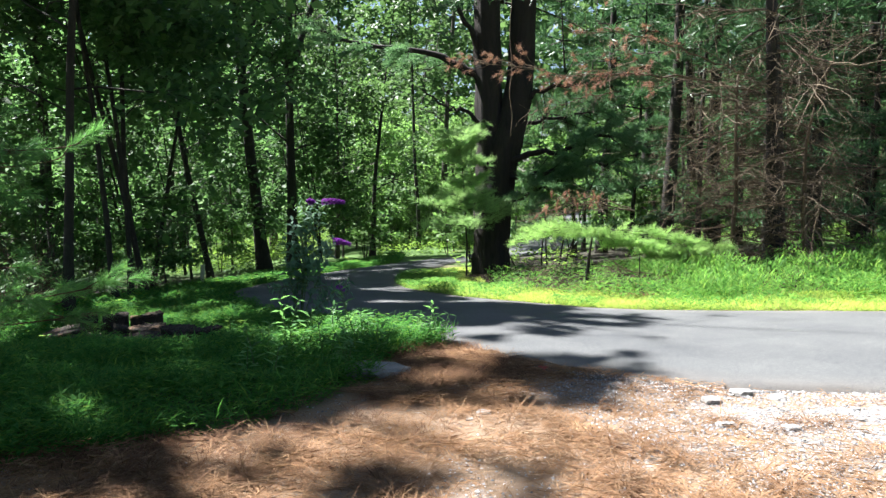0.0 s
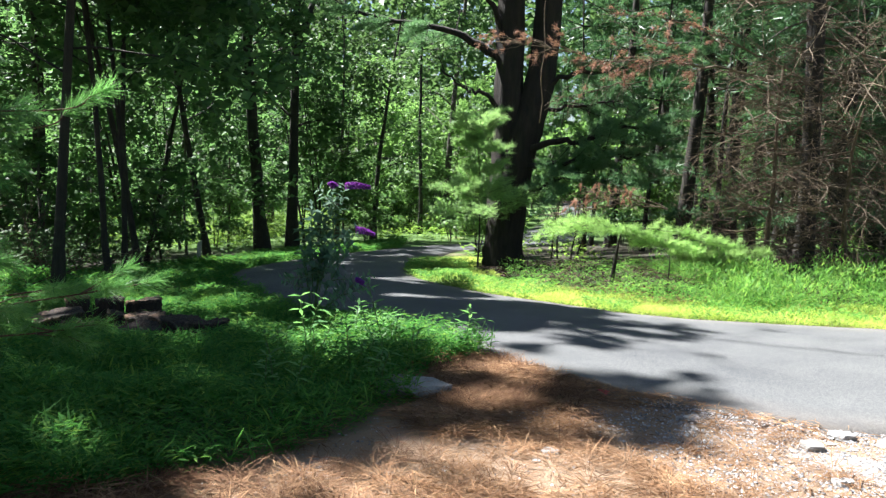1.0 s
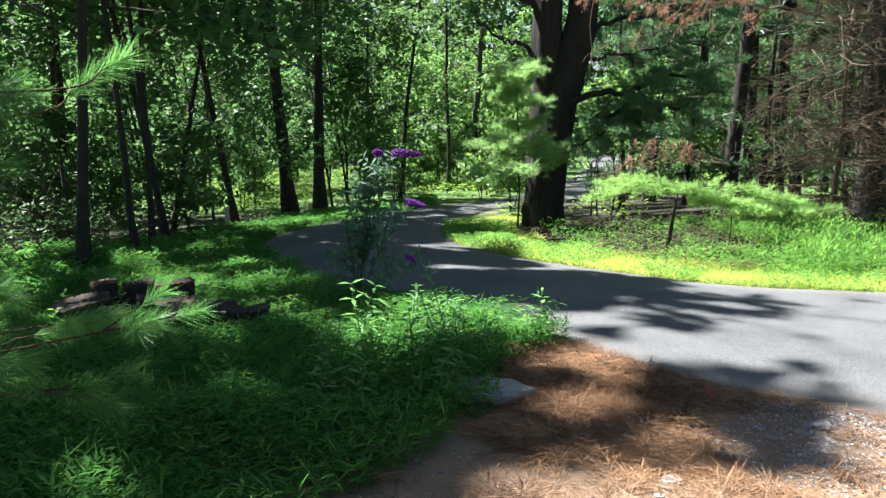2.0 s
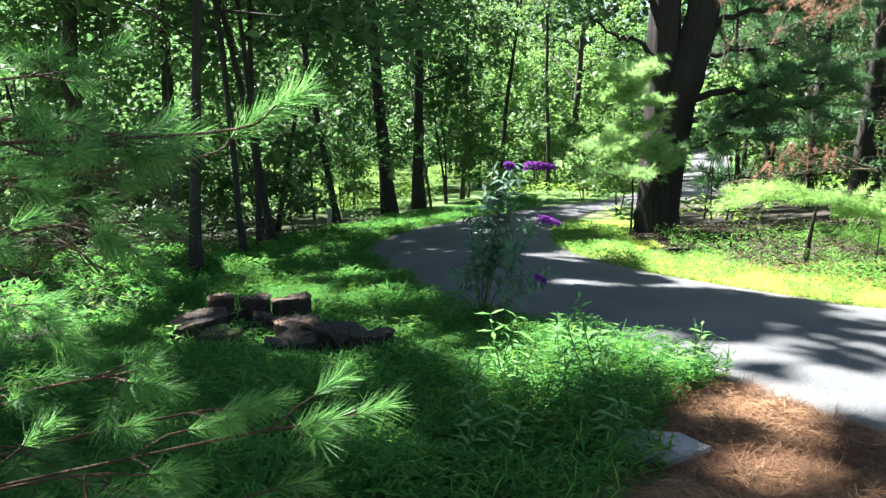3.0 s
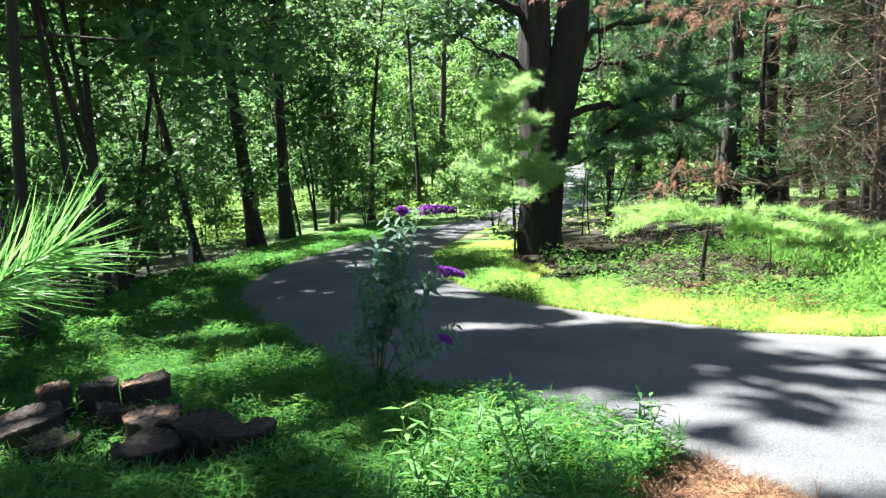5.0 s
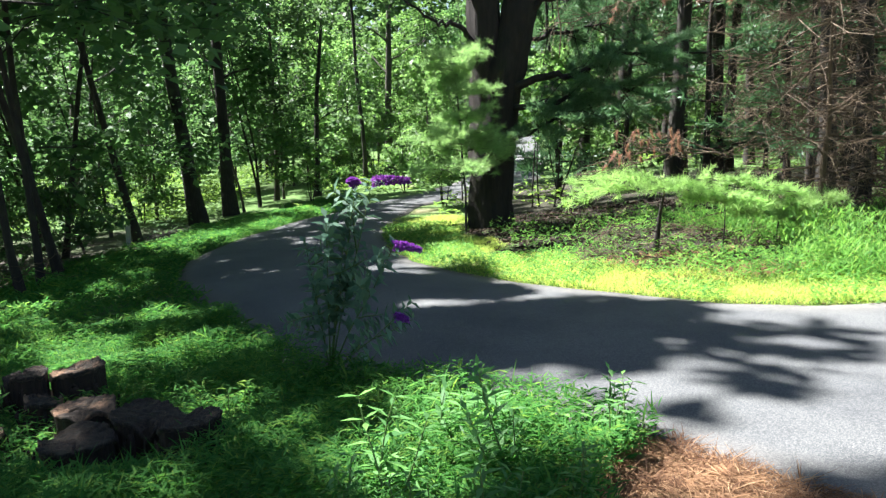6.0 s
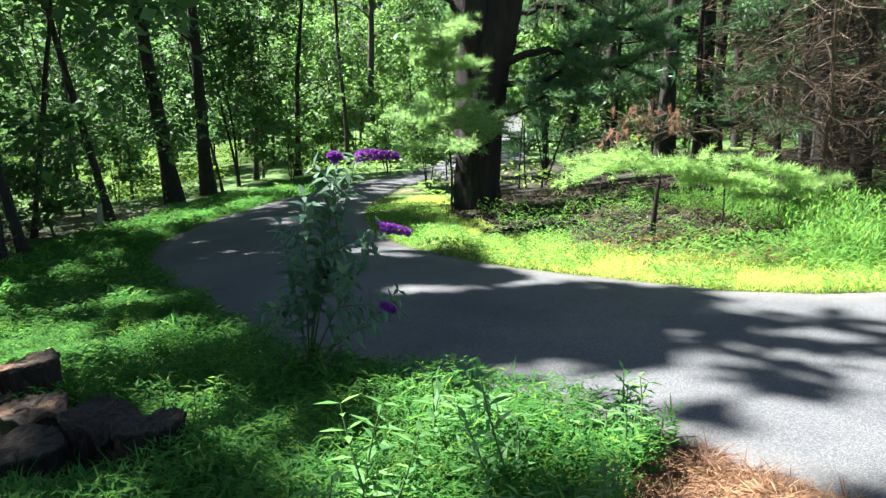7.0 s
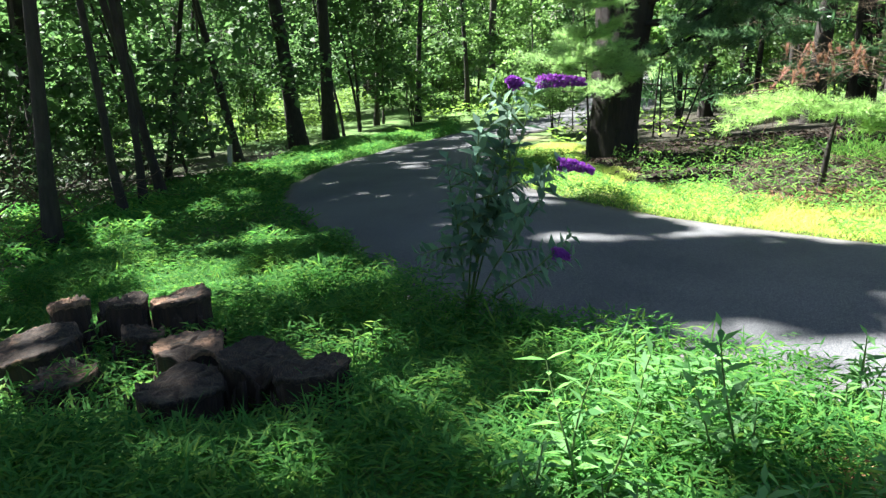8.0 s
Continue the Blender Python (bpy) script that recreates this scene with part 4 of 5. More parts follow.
            bough(tw, pts, dirs, (0.1, 0.1, h), (math.cos(az), math.sin(az), 0.1), 3.2 - 0.17 * k, 0.03, r, gap=0.3, coarse=True)
    nd = Shape()
    P, D = np.array(pts), np.array(dirs)
    keep = casts_wanted_shade(P + np.array(at), r) | (P[:, 2] < 5)
    low = np.arange(len(P)) < low_n
    ln = Shape()
    tufts(ln, P[keep & low], D[keep & low], 18, 0.13, 0.010, r)
    part("needles", ln, M_NEEDLE_LIMB_LIT, t, "soft needle tufts on the low limbs, paled as if sunlit")
    tufts(nd, P[keep & ~low], D[keep & ~low], 12, 0.22, 0.03, r)
    part("crown_wood", tw, M_BARK_PINE, t)
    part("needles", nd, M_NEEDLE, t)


def smooth_line3(pts, n):
    return smooth_line(pts, n)


great_pine()


# ---- young pines
def young_pine(at, tall, boughs, label, mat, r, gap=0.09, n=34, length=0.10, width=0.004, turn=0.0, stem=0.02, puff=0.03, cone=0.62):
    """A young pine from a list of boughs: height, heading, rise, length."""
    t = thing("young_pine", at, label, "tree", "young pines", turn)
    wood, pts, dirs = Shape(), [], []
    path = wander((0, 0, -0.1), (0, 0, 1), tall, 8, 0.03, r)
    wood.tube(path, np.linspace(stem, 0.006, 9), 7)
    for h, az, rise, ln in boughs:
        o = np.array([np.interp(h, path[:, 2], path[:, c]) for c in range(3)])
        bough(wood, pts, dirs, o, (math.cos(radians(az)), math.sin(radians(az)), rise), ln, 0.012, r, droop=0.02, gap=gap)
    if stem > 0.04:                                           # dead twigs low on the stem
        for _ in range(7):
            az = r.rand() * 6.283
            o = np.array([np.interp(0.15 + 0.5 * r.rand(), path[:, 2], path[:, c]) for c in range(3)])
            dead_spray(wood, o, (math.cos(az), math.sin(az), 0.2 * r.normal()), 0.35 + 0.3 * r.rand(), 0.006, r, 1)
    pts.append(path[-1])
    dirs.append(np.array([0, 0, 1.0]))
    nd = Shape()
    P, D = np.array(pts), np.array(dirs)
    P = P + r.normal(size=P.shape) * np.array([0.04, 0.04, puff])
    tufts(nd, P, D + r.normal(size=D.shape) * 0.3, n, length, width, r, cone, 1.3)
    part("stem", wood, M_BARK_CONIFER, t, smooth=True)
    part("needles", nd, mat, t)
    return t


r = np.random.RandomState(61)
b = []
for k in range(9):
    h = 1.05 + k * 0.22 + 0.06 * r.normal()
    for a in range(4):
        b.append((h, a * 90 + k * 37 + r.normal() * 25, 0.12 + 0.2 * r.rand(), (1.05 - 0.07 * k) * (0.35 + 0.85 * r.rand())))
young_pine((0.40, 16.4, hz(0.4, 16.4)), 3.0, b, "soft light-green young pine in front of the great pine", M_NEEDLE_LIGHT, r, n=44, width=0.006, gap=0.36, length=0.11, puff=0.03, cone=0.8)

# low sweeping boughs of small pines behind the verge, spread flat over the dark litter
for seed, x, y, tall, azs, h, reach in ((62, 2.10, 12.4, 1.0, (160, 176, 190, 212, 250, 285, 325, 345), 0.92, 1.1), (63, 2.85, 12.3, 0.85, (195, 225, 262, 300, 335, 352), 0.70, 0.8), (64, 3.45, 12.2, 0.6, (205, 240, 275, 310, 345), 0.50, 0.6)):
    r = np.random.RandomState(seed)
    b = [(h + 0.05 * r.normal(), az + 5 * r.normal(), 0.02 + 0.05 * r.normal(), reach * (0.7 + 0.4 * r.rand()) * (0.42 + 0.58 * abs(math.cos(math.radians(az))))) for az in azs]
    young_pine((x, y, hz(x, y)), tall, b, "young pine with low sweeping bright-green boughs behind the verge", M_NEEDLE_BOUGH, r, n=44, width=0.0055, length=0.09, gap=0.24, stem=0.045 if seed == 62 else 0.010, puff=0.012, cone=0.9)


# ---- dead branches with rust-red needles
def red_branch(start, way, label, reds, r, rad=0.02, bare=0.5, up=-0.4):
    t = thing("dead_pine_branch", start, label, "branch", "dead pine branches")
    p = smooth_line3(np.array([(0, 0, 0)] + way, float), 16)
    p[1:] += r.normal(size=(15, 3)) * 0.02
    w, nd, pts, dirs = Shape(), Shape(), [], []
    w.tube(p, np.linspace(rad, 0.005, 16), 5, False)
    for k in range(2, 16):
        for _ in range(6 if reds > 0.8 else 4 if up > 0 else 3):
            d = (p[k] - p[k - 1]) * 3 + r.normal(size=3) * 0.35
            tw = wander(p[k], d, (0.25 + 0.35 * r.rand()) * (0.5 if up > 0 else 1), 4, 0.2, r, 0.02)
            w.tube(tw, np.linspace(0.006, 0.002, 5), 3, False)
            if k / 15 > bare and r.rand() < reds:
                pts.append(tw[-1])
                dirs.append(unit(tw[-1] - tw[-2]) * (0.6 if up < 0 else 0.15) + np.array([0, 0, up]))
                if up > 0:
                    continue
                pts.append(tw[-2])
                dirs.append(unit(tw[-1] - tw[-2]) * 0.6 + np.array([0, 0, up]))
    part("wood", w, M_DEAD, t)
    if pts:
        tufts(nd, np.array(pts), np.array(dirs), 34 if up < 0 else 24, 0.085 if up < 0 else 0.11, 0.006, r, 0.5 if up < 0 else 0.16)
        part("needles", nd, M_NEEDLE_RED, t, "rust-red dead needles")


r = np.random.RandomState(71)
red_branch((4.8, 13.6, 2.95), [(-1.2, -0.6, 0.1), (-2.1, -1.3, 0.05), (-2.9, -1.6, 0.0), (-4.2, -1.9, 0.08)], "dead pine branch with rust-red needles reaching over the verge", 0.9, r, 0.02, 0.3)
red_branch((5.0, 14.0, 3.25), [(-1.2, -0.8, 0.2), (-2.2, -1.5, 0.35), (-3.2, -2.0, 0.3)], "dead pine branch with rust-red needles reaching over the verge", 0.5, r, 0.016, 0.3)
red_branch((3.2, 15.6, 3.15), [(-0.6, -0.2, -0.12), (-1.2, -0.4, -0.3), (-1.8, -0.5, -0.5)], "long bare pale dead branch beside the great pine", 0.0, r, 0.012, 0.1)


def spiked_branch():
    """A low flat spray of bare dead twigs with upright spikes of rust-red needles on its outer half."""
    r = np.random.RandomState(74)
    at = np.array((2.75, 12.2, 1.02))
    t = thing("dead_pine_branch", at, "flat bare dead pine branch with upright rust-red needle spikes", "branch", "dead pine branches")
    w, nd = Shape(), Shape()
    spikes = []
    for way in ([(-0.5, -0.1, 0.10), (-0.95, -0.25, 0.10), (-1.45, -0.35, -0.02)], [(-0.5, -0.2, 0.04), (-0.9, -0.4, 0.02), (-1.5, -0.5, -0.10)], [(-0.4, 0.0, 0.16), (-0.8, -0.1, 0.20), (-1.15, -0.2, 0.17)]):
        p = smooth_line3(np.array([(0, 0, 0)] + way, float), 14)
        p[1:] += r.normal(size=(13, 3)) * 0.012
        w.tube(p, np.linspace(0.011, 0.003, 14), 5, False)
        for k in range(3, 14):
            for _ in range(4):
                d = (p[k] - p[k - 1]) * 5 + r.normal(size=3) * np.array([0.35, 0.35, 0.12])
                tw = wander(p[k], d, 0.16 + 0.24 * r.rand(), 4, 0.15, r, 0.02)
                w.tube(tw, np.linspace(0.0045, 0.0015, 5), 3, False)
            if k in (5, 6, 8, 9, 10, 11, 12, 13):
                spikes.append(p[k] + r.normal(size=3) * np.array([0.04, 0.06, 0.01]))
    for q in spikes:
        up = unit(np.array([0.4 * r.normal() + 0.1, 0.3 * r.normal(), 1.0]))
        tall = 0.04 + 0.09 * r.rand()
        f = r.rand(70)
        nd.needles(q + up * (f * tall)[:, None], up * 1.0 + r.normal(size=(70, 3)) * 0.3, 0.04 + 0.03 * r.rand(70), 0.007, r)
    part("wood", w, M_DEAD, t)
    part("needles", nd, M_NEEDLE_RED, t, "rust-red dead needles in upright spikes")


spiked_branch()


# the pale bare vine hanging from the dead branch
def hanging_vine():
    at = np.array((0.95, 12.3, 2.1))
    v = Shape()
    v.tube(smooth_line3(np.array([(0.02, 0.1, 2.2), (-0.02, 0.05, 1.5), (0.01, 0, 1.0), (-0.02, 0, 0.62), (0.02, 0, 0.3), (0, 0, 0)], float), 24), np.full(24, 0.007), 5)
    ob = part("vine", v, M_DEAD)
    ob.matrix_basis = pose(*at)
    tagged(ob, "thin pale bare vine hanging from a dead branch", "vine")


hanging_vine()


# thin bare stems behind the great pine
for k, (x, y, lx) in enumerate([(1.75, 20.2, -0.5), (2.35, 20.6, 0.05), (2.5, 20.5, -0.1), (2.75, 20.3, 0.12), (2.9, 20.8, 0.4), (1.3, 24.5, 0.0), (3.4, 22.5, -0.2)]):
    rr = np.random.RandomState(760 + k)
    w, c = broadleaf(rr, 3.6, 0.022, 1.3, 500, 0.13, 0.9, lean=(lx, 0), sides=5, limbs=0.6)
    plant_tree("sapling", (w, c), (M_BARK, M_LEAF_SUNLIT), (x, y, hz(x, y)), "thin dark-stemmed leafy sapling behind the great pine", "sapling", "understorey saplings")


# ---- the closed wall of woods all round, far behind the rest
def far_woods():
    r = np.random.RandomState(77)
    n = 62000
    az = np.where(r.rand(n) < 0.7, r.uniform(-0.95, 0.95, n), r.rand(n) * 6.283)
    d = 56 + 34 * r.rand(n)
    lump = patch(az * 20, d * 0.12, 1.0)
    top = 17 + 12 * lump
    z = r.rand(n) ** 0.8 * top
    x, y = np.sin(az) * d, 12 + np.cos(az) * d
    ok = ~((np.abs(x - y + 24) < 5) & (x > 10) & (z < 6))
    x, y, z = x[ok], y[ok], z[ok]
    m = len(x)
    clump = r.normal(size=(m, 3)) * 0.5
    P = np.stack([x, y, height(x, y) + np.clip(np.hypot(x, y - 12) - 60, 0, 400) * 0.03 + z], 1) + clump
    s = Shape()
    L = 0.7 + 0.6 * r.rand(m)
    s.leaves(P, r.normal(size=(m, 3)) * np.array([1, 1, 0.5]), r.normal(size=(m, 3)) * 0.6 + np.array([0, 0, 1.0]), L, L * 0.7)
    tagged(part("far_woods", s, M_LEAF_FAR), "leafy green woods closing the distance", "woods", kind="stuff")


far_woods()


# ---- thicket of low-branched conifers behind the tall pines
THICKET = [conifer(np.random.RandomState(350 + k), 8 + k, 0.07 + 0.01 * k, 0, 1.6, 0.8, wide=1.9) for k in range(2)]
first_low = {}
rng = np.random.RandomState(17)
THICK = [(5.0, 22.6), (6.3, 20.9), (4.3, 26.2), (8.4, 21.3), (9.4, 18.8), (11.2, 17.6), (7.7, 27.0), (12.0, 22.2), (3.6, 23.4), (7.2, 18.2)]
for i in range(34):
    x, y = 6.0 + 22 * rng.rand(), 25 + 14 * rng.rand()
    if i < 8:
        x, y = 9 + 12 * rng.rand(), 16 + 8 * rng.rand()
    if i >= 24:
        x, y = THICK[i - 24]
    if not clear_of_road(x, y, 0.8):
        continue
    k = i % 2
    if k in first_low:
        copy_thing(first_low[k], pose(x, y, hz(x, y), 0, 0, rng.rand() * 360))
    else:
        first_low[k] = plant_conifer(THICKET[k], (x, y, hz(x, y)), "bushy dark-green conifer in the thicket behind the pines")


# ---- dead brush lying under the trees on the outer side
def brush_pile(x, y, seed):
    r = np.random.RandomState(seed)
    t = thing("brush_pile", (x, y, hz(x, y)), "tangled heap of brown dead branches under the trees", "brush", "dead brush")
    for k in range(6):
        az = r.rand() * 6.283
        s = Shape()
        dead_spray(s, (0.25 * r.normal(), 0.25 * r.normal(), 0.02), (math.cos(az), math.sin(az), 0.35 + 0.5 * r.rand()), 0.9 + 0.6 * r.rand(), 0.014, r, 2)
        part("dead_branch", s, M_DEAD_BROWN, t)


for k, (x, y) in enumerate([(-6.1, 11.4), (-6.6, 12.6), (-7.3, 11.6), (-6.3, 14.6)]):
    brush_pile(x, y, 780 + k)


# ---------------------------------------------------------------- grass and low growth
def blades(name, mat, n, xr, yr, accept, length, width, label, category, upright=1.0, layers=0.0, seed=1, spread=0.7):
    """Low growth of uncountable blades: each springs from the ground or a stem above it."""
    r = np.random.RandomState(seed)
    x, y = r.uniform(*xr, n), r.uniform(*yr, n)
    k = accept(x, y, r)
    x, y = x[k], y[k]
    m = len(x)
    z = height(x, y) + layers * r.rand(m) * (0.35 + 0.9 * patch(x, y, 0.45)) - 0.01
    az = r.rand(m) * 6.283
    al = np.stack([np.cos(az) * spread, np.sin(az) * spread, upright * (0.35 + 0.9 * r.rand(m))], 1)
    no = np.stack([-np.cos(az), -np.sin(az), np.full(m, 0.8)], 1) + r.normal(size=(m, 3)) * 0.25
    L = length * (0.55 + 0.8 * r.rand(m))
    s = Shape()
    s.leaves(np.stack([x, y, z], 1), al, no, L, width * (0.7 + 0.6 * r.rand(m)))
    ob = part(name, s, mat)
    return tagged(ob, label, category, kind="stuff")


def off_road(x, y):
    return ~inside(ROAD_POLY, x, y)


def grass_zone(x, y, r):
    a = apron(x, y)
    ok = off_road(x, y) & (a < 0.06 + 0.12 * (patch(x, y, 0.25) - 0.5)) & (x < 0.5)
    among = ((x + 2.85) / 1.05) ** 2 + ((y - 7.95) / 0.8) ** 2 < 1     # thinner among the stumps
    return ok & (r.rand(len(x)) < (0.45 + 0.75 * patch(x, y, 0.5)) * np.where(among, 0.4, 1.0))


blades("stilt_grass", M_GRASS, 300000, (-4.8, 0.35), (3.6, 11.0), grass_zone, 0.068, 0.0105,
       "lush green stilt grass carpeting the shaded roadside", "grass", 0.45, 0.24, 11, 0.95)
blades("stilt_grass", M_GRASS, 36000, (-4.6, 0.3), (3.8, 10.5), lambda x, y, r: grass_zone(x, y, r) & (patch(x + 5, y, 0.35) > 0.42), 0.13, 0.009, "taller loose blades rising from the green stilt grass", "grass", 1.0, 0.2, 27, 0.7)
blades("stilt_grass", M_GRASS, 52000, (-10, -4.7), (4.5, 15), lambda x, y, r: off_road(x, y) & (r.rand(len(x)) < patch(x, y, 0.9) * 1.3 - 0.1), 0.11, 0.024, "low green growth thinning out under the trees", "grass", 0.6, 0.22, 41, 0.9)
blades("stilt_grass", M_GRASS, 150000, (-7.5, -1.5), (9.8, 29), lambda x, y, r: grass_zone(x, y, r) & (edge_gap(x, y, ROAD_A) < 1.6 + 1.3 * patch(x, y, 1.2)), 0.10, 0.02,
       "green stilt grass along the outer road edge", "grass", 0.5, 0.16, 12, 0.9)


def verge_zone(x, y, r):
    d = edge_gap(x, y, ROAD_B)
    return off_road(x, y) & (d < 1.0 + 0.7 * patch(x, y, 0.7)) & (r.rand(len(x)) < 0.5 + 0.7 * patch(x, y, 0.4)) & (y > 8.6)


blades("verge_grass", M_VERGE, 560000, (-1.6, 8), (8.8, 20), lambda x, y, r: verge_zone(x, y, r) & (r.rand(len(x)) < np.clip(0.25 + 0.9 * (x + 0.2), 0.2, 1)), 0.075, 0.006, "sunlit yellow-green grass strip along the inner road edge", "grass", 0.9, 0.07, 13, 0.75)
blades("verge_weeds", M_BANK, 110000, (-1.4, 8), (8.8, 18), lambda x, y, r: verge_zone(x, y, r) & ((patch(x + 9, y, 0.6) > 0.52) | (x < 0.2)), 0.06, 0.018, "small green weeds in clumps among the verge grass", "weeds", 0.6, 0.16, 23, 0.9)


blades("dry_verge_edge", M_STRAW, 60000, (-1.2, 8), (8.8, 14), lambda x, y, r: off_road(x, y) & (edge_gap(x, y, ROAD_B) < 0.10 + 0.28 * patch(x, y, 0.3)) & (y > 8.6), 0.05, 0.005,
       "dry straw-brown grass fringe where the verge meets asphalt", "grass", 0.5, 0.02, 24, 0.9)
blades("dry_grass_patch", M_STRAW, 60000, (0.6, 4.5), (10.2, 12.4), lambda x, y, r: off_road(x, y) & (edge_gap(x, y, ROAD_B) > 0.6) & (patch(x + 2, y + 5, 0.8) > 0.55), 0.09, 0.005,
       "flattened pale dry grass on the bank behind the verge", "grass", 0.4, 0.05, 25, 0.9)


def bank_zone(x, y, r):
    d = edge_gap(x, y, ROAD_B)
    right = sig((x - 2.7) / 0.35)
    return off_road(x, y) & (d > 0.8) & (d < 4.5) & (y > 9.3) & (x > 0.8) & (y < 18) & (r.rand(len(x)) < (0.5 + 0.5 * right) * patch(x, y, 0.8))


blades("bank_weeds", M_BANK, 230000, (0.8, 11), (9.8, 17), lambda x, y, r: bank_zone(x, y, r) & ((x > 3.4) | (y < 11.45) | (r.rand(len(x)) < 0.3)), 0.09, 0.013, "green weeds growing over the bank behind the verge", "weeds", 0.6, 0.27, 14, 0.9)
blades("bank_weeds", M_BANK, 90000, (3.1, 11), (10.2, 14.5), lambda x, y, r: bank_zone(x, y, r) & (patch(x + 2, y, 0.7) > 0.42), 0.11, 0.012, "tall lush weeds heaped along the sunny bank", "weeds", 0.9, 0.55, 26, 0.7)


def wood_floor(x, y, r):
    return off_road(x, y) & (edge_gap(x, y, ROAD_POLY) > 0.8) & (r.rand(len(x)) < np.clip(patch(x, y, 2.5) * 1.6 - 0.3, 0, 1))


blades("forest_undergrowth", M_UNDER, 80000, (-24, -5.2), (25, 48), lambda x, y, r: wood_floor(x, y, r) & (patch(x, y + 9, 1.4) > 0.45), 0.17, 0.06, "sunny yellow-green undergrowth on the woodland floor", "undergrowth", 0.5, 0.75, 15, 0.9)
blades("woodland_brush", M_LEAF, 60000, (-16, -5.0), (12.5, 27), lambda x, y, r: wood_floor(x, y, r) & (patch(x, y + 4, 1.0) > 0.45) & ((x < -6.7) | (y > 19.8)), 0.10, 0.045, "dark leafy brush in clumps under the trees", "brush", 0.5, 0.8, 18, 0.9)
blades("forest_undergrowth", M_UNDER, 30000, (-3, 24), (18.5, 46), lambda x, y, r: wood_floor(x, y, r) & ((x < 3.5) | (y > 27) | ((x > 9) & (y > 23))), 0.17, 0.065, "green undergrowth on the woodland floor beyond the bend", "undergrowth", 0.5, 0.4, 16, 0.9)


# ---- leaf litter under the pines
def litter():
    r = np.random.RandomState(19)
    n = 26000
    x, y = r.uniform(0.4, 9, n), r.uniform(11, 19, n)
    ok = off_road(x, y) & (edge_gap(x, y, ROAD_B) > 0.9) & (r.rand(n) < 0.3 + patch(x, y, 0.6))
    x, y = x[ok], y[ok]
    m = len(x)
    s = Shape()
    L = 0.05 + 0.07 * r.rand(m)
    s.leaves(np.stack([x, y, height(x, y) + 0.012 + 0.03 * r.rand(m)], 1), r.normal(size=(m, 3)) * np.array([1, 1, 0.15]), r.normal(size=(m, 3)) * 0.35 + np.array([0, 0, 1.0]), L, L * 0.5)
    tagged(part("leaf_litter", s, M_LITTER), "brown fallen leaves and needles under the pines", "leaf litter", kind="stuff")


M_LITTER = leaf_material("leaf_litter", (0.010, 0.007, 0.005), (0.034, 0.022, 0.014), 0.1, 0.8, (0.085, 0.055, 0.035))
litter()


# ---- dry straw on the apron
def straw(n, seed):
    r = np.random.RandomState(seed)
    x, y = r.uniform(-3.6, 3.2, n), r.uniform(0.8, 8.1, n)
    a = apron(x, y)
    ok = off_road(x, y) & (a > -0.12)
    d = edge_gap(x, y, ROAD_A)
    dens = np.clip(1.35 - 0.5 * np.clip(a, 0, 2) - 0.25 * np.clip(x - 0.8, 0, 3), 0.25, 1) * np.clip((patch(x, y, 0.45) * 0.6 + patch(x + 9, y + 4, 0.13) * 0.4) * 4.5 - 1.7, 0.04, 1) + 0.5 * np.exp(-((x - 0.3) ** 2 + (y - 6.3) ** 2) / 0.5)
    ok &= r.rand(n) < dens
    x, y = x[ok], y[ok]
    m = len(x)
    clump = patch(x, y, 0.3)
    lift = 0.10 * np.clip(clump - 0.35, 0, 1) * np.clip(1.2 - np.clip(apron(x, y), 0, 3) * 0.5, 0.2, 1)
    az = r.rand(m) * 6.283
    al = np.stack([np.cos(az), np.sin(az), 0.05 + 0.9 * lift * 8 * r.rand(m)], 1)
    no = r.normal(size=(m, 3)) * 0.4 + np.array([0, 0, 1.0])
    s = Shape()
    L = 0.05 + 0.11 * r.rand(m)
    s.leaves(np.stack([x, y, height(x, y) + 0.02 + lift * r.rand(m)], 1), al, no, L, 0.0046)
    tagged(part("dry_straw", s, M_STRAW), "matted rust-brown dry straw and pine needles over gravel", "straw", kind="stuff")


straw(400000, 21)


def straw_tufts(mat, n, seed, open_share, label):
    """Clumps of arching dead grass."""
    r = np.random.RandomState(seed)
    x, y = r.uniform(-3.2, 2.2, n), r.uniform(2.5, 8.0, n)
    a = apron(x, y)
    near_edge = np.exp(-np.clip(a, 0, 9) / 0.6) + 1.2 * np.exp(-((x - 0.45) ** 2 / 0.5 + (y - 6.05) ** 2 / 0.3))
    near_edge = np.where(open_share > 0, open_share * (x < 1.6) * np.clip(1.5 - 0.5 * np.abs(x), 0.2, 1), near_edge)
    ok = off_road(x, y) & (a > -0.1) & (r.rand(n) < near_edge * np.clip(patch(x, y, 0.5) * 2 - 0.5, 0, 1))
    x, y = x[ok], y[ok]
    P, A, N, L = [], [], [], []
    for cx, cy in zip(x, y):
        m = 46
        az = r.rand(m) * 6.283
        out = np.stack([np.cos(az), np.sin(az)], 1)
        px = np.array([cx, cy]) + out * (0.05 * r.rand(m))[:, None]
        P.append(np.column_stack([px, height(px[:, 0], px[:, 1]) + 0.01 + 0.03 * r.rand(m)]))
        A.append(np.column_stack([out * (0.6 + 0.8 * r.rand(m))[:, None], 0.02 + 0.55 * r.rand(m) ** 2]))
        N.append(np.column_stack([-out * 0.5, np.ones(m)]))
        L.append((0.06 + 0.10 * r.rand(m)) * (0.6 + 0.8 * r.rand()))
    s = Shape()
    s.leaves(np.vstack(P), np.vstack(A), np.vstack(N), np.concatenate(L), 0.0036 if open_share == 0 else 0.0042)
    tagged(part("dead_grass", s, mat), label, "dead grass", kind="stuff")


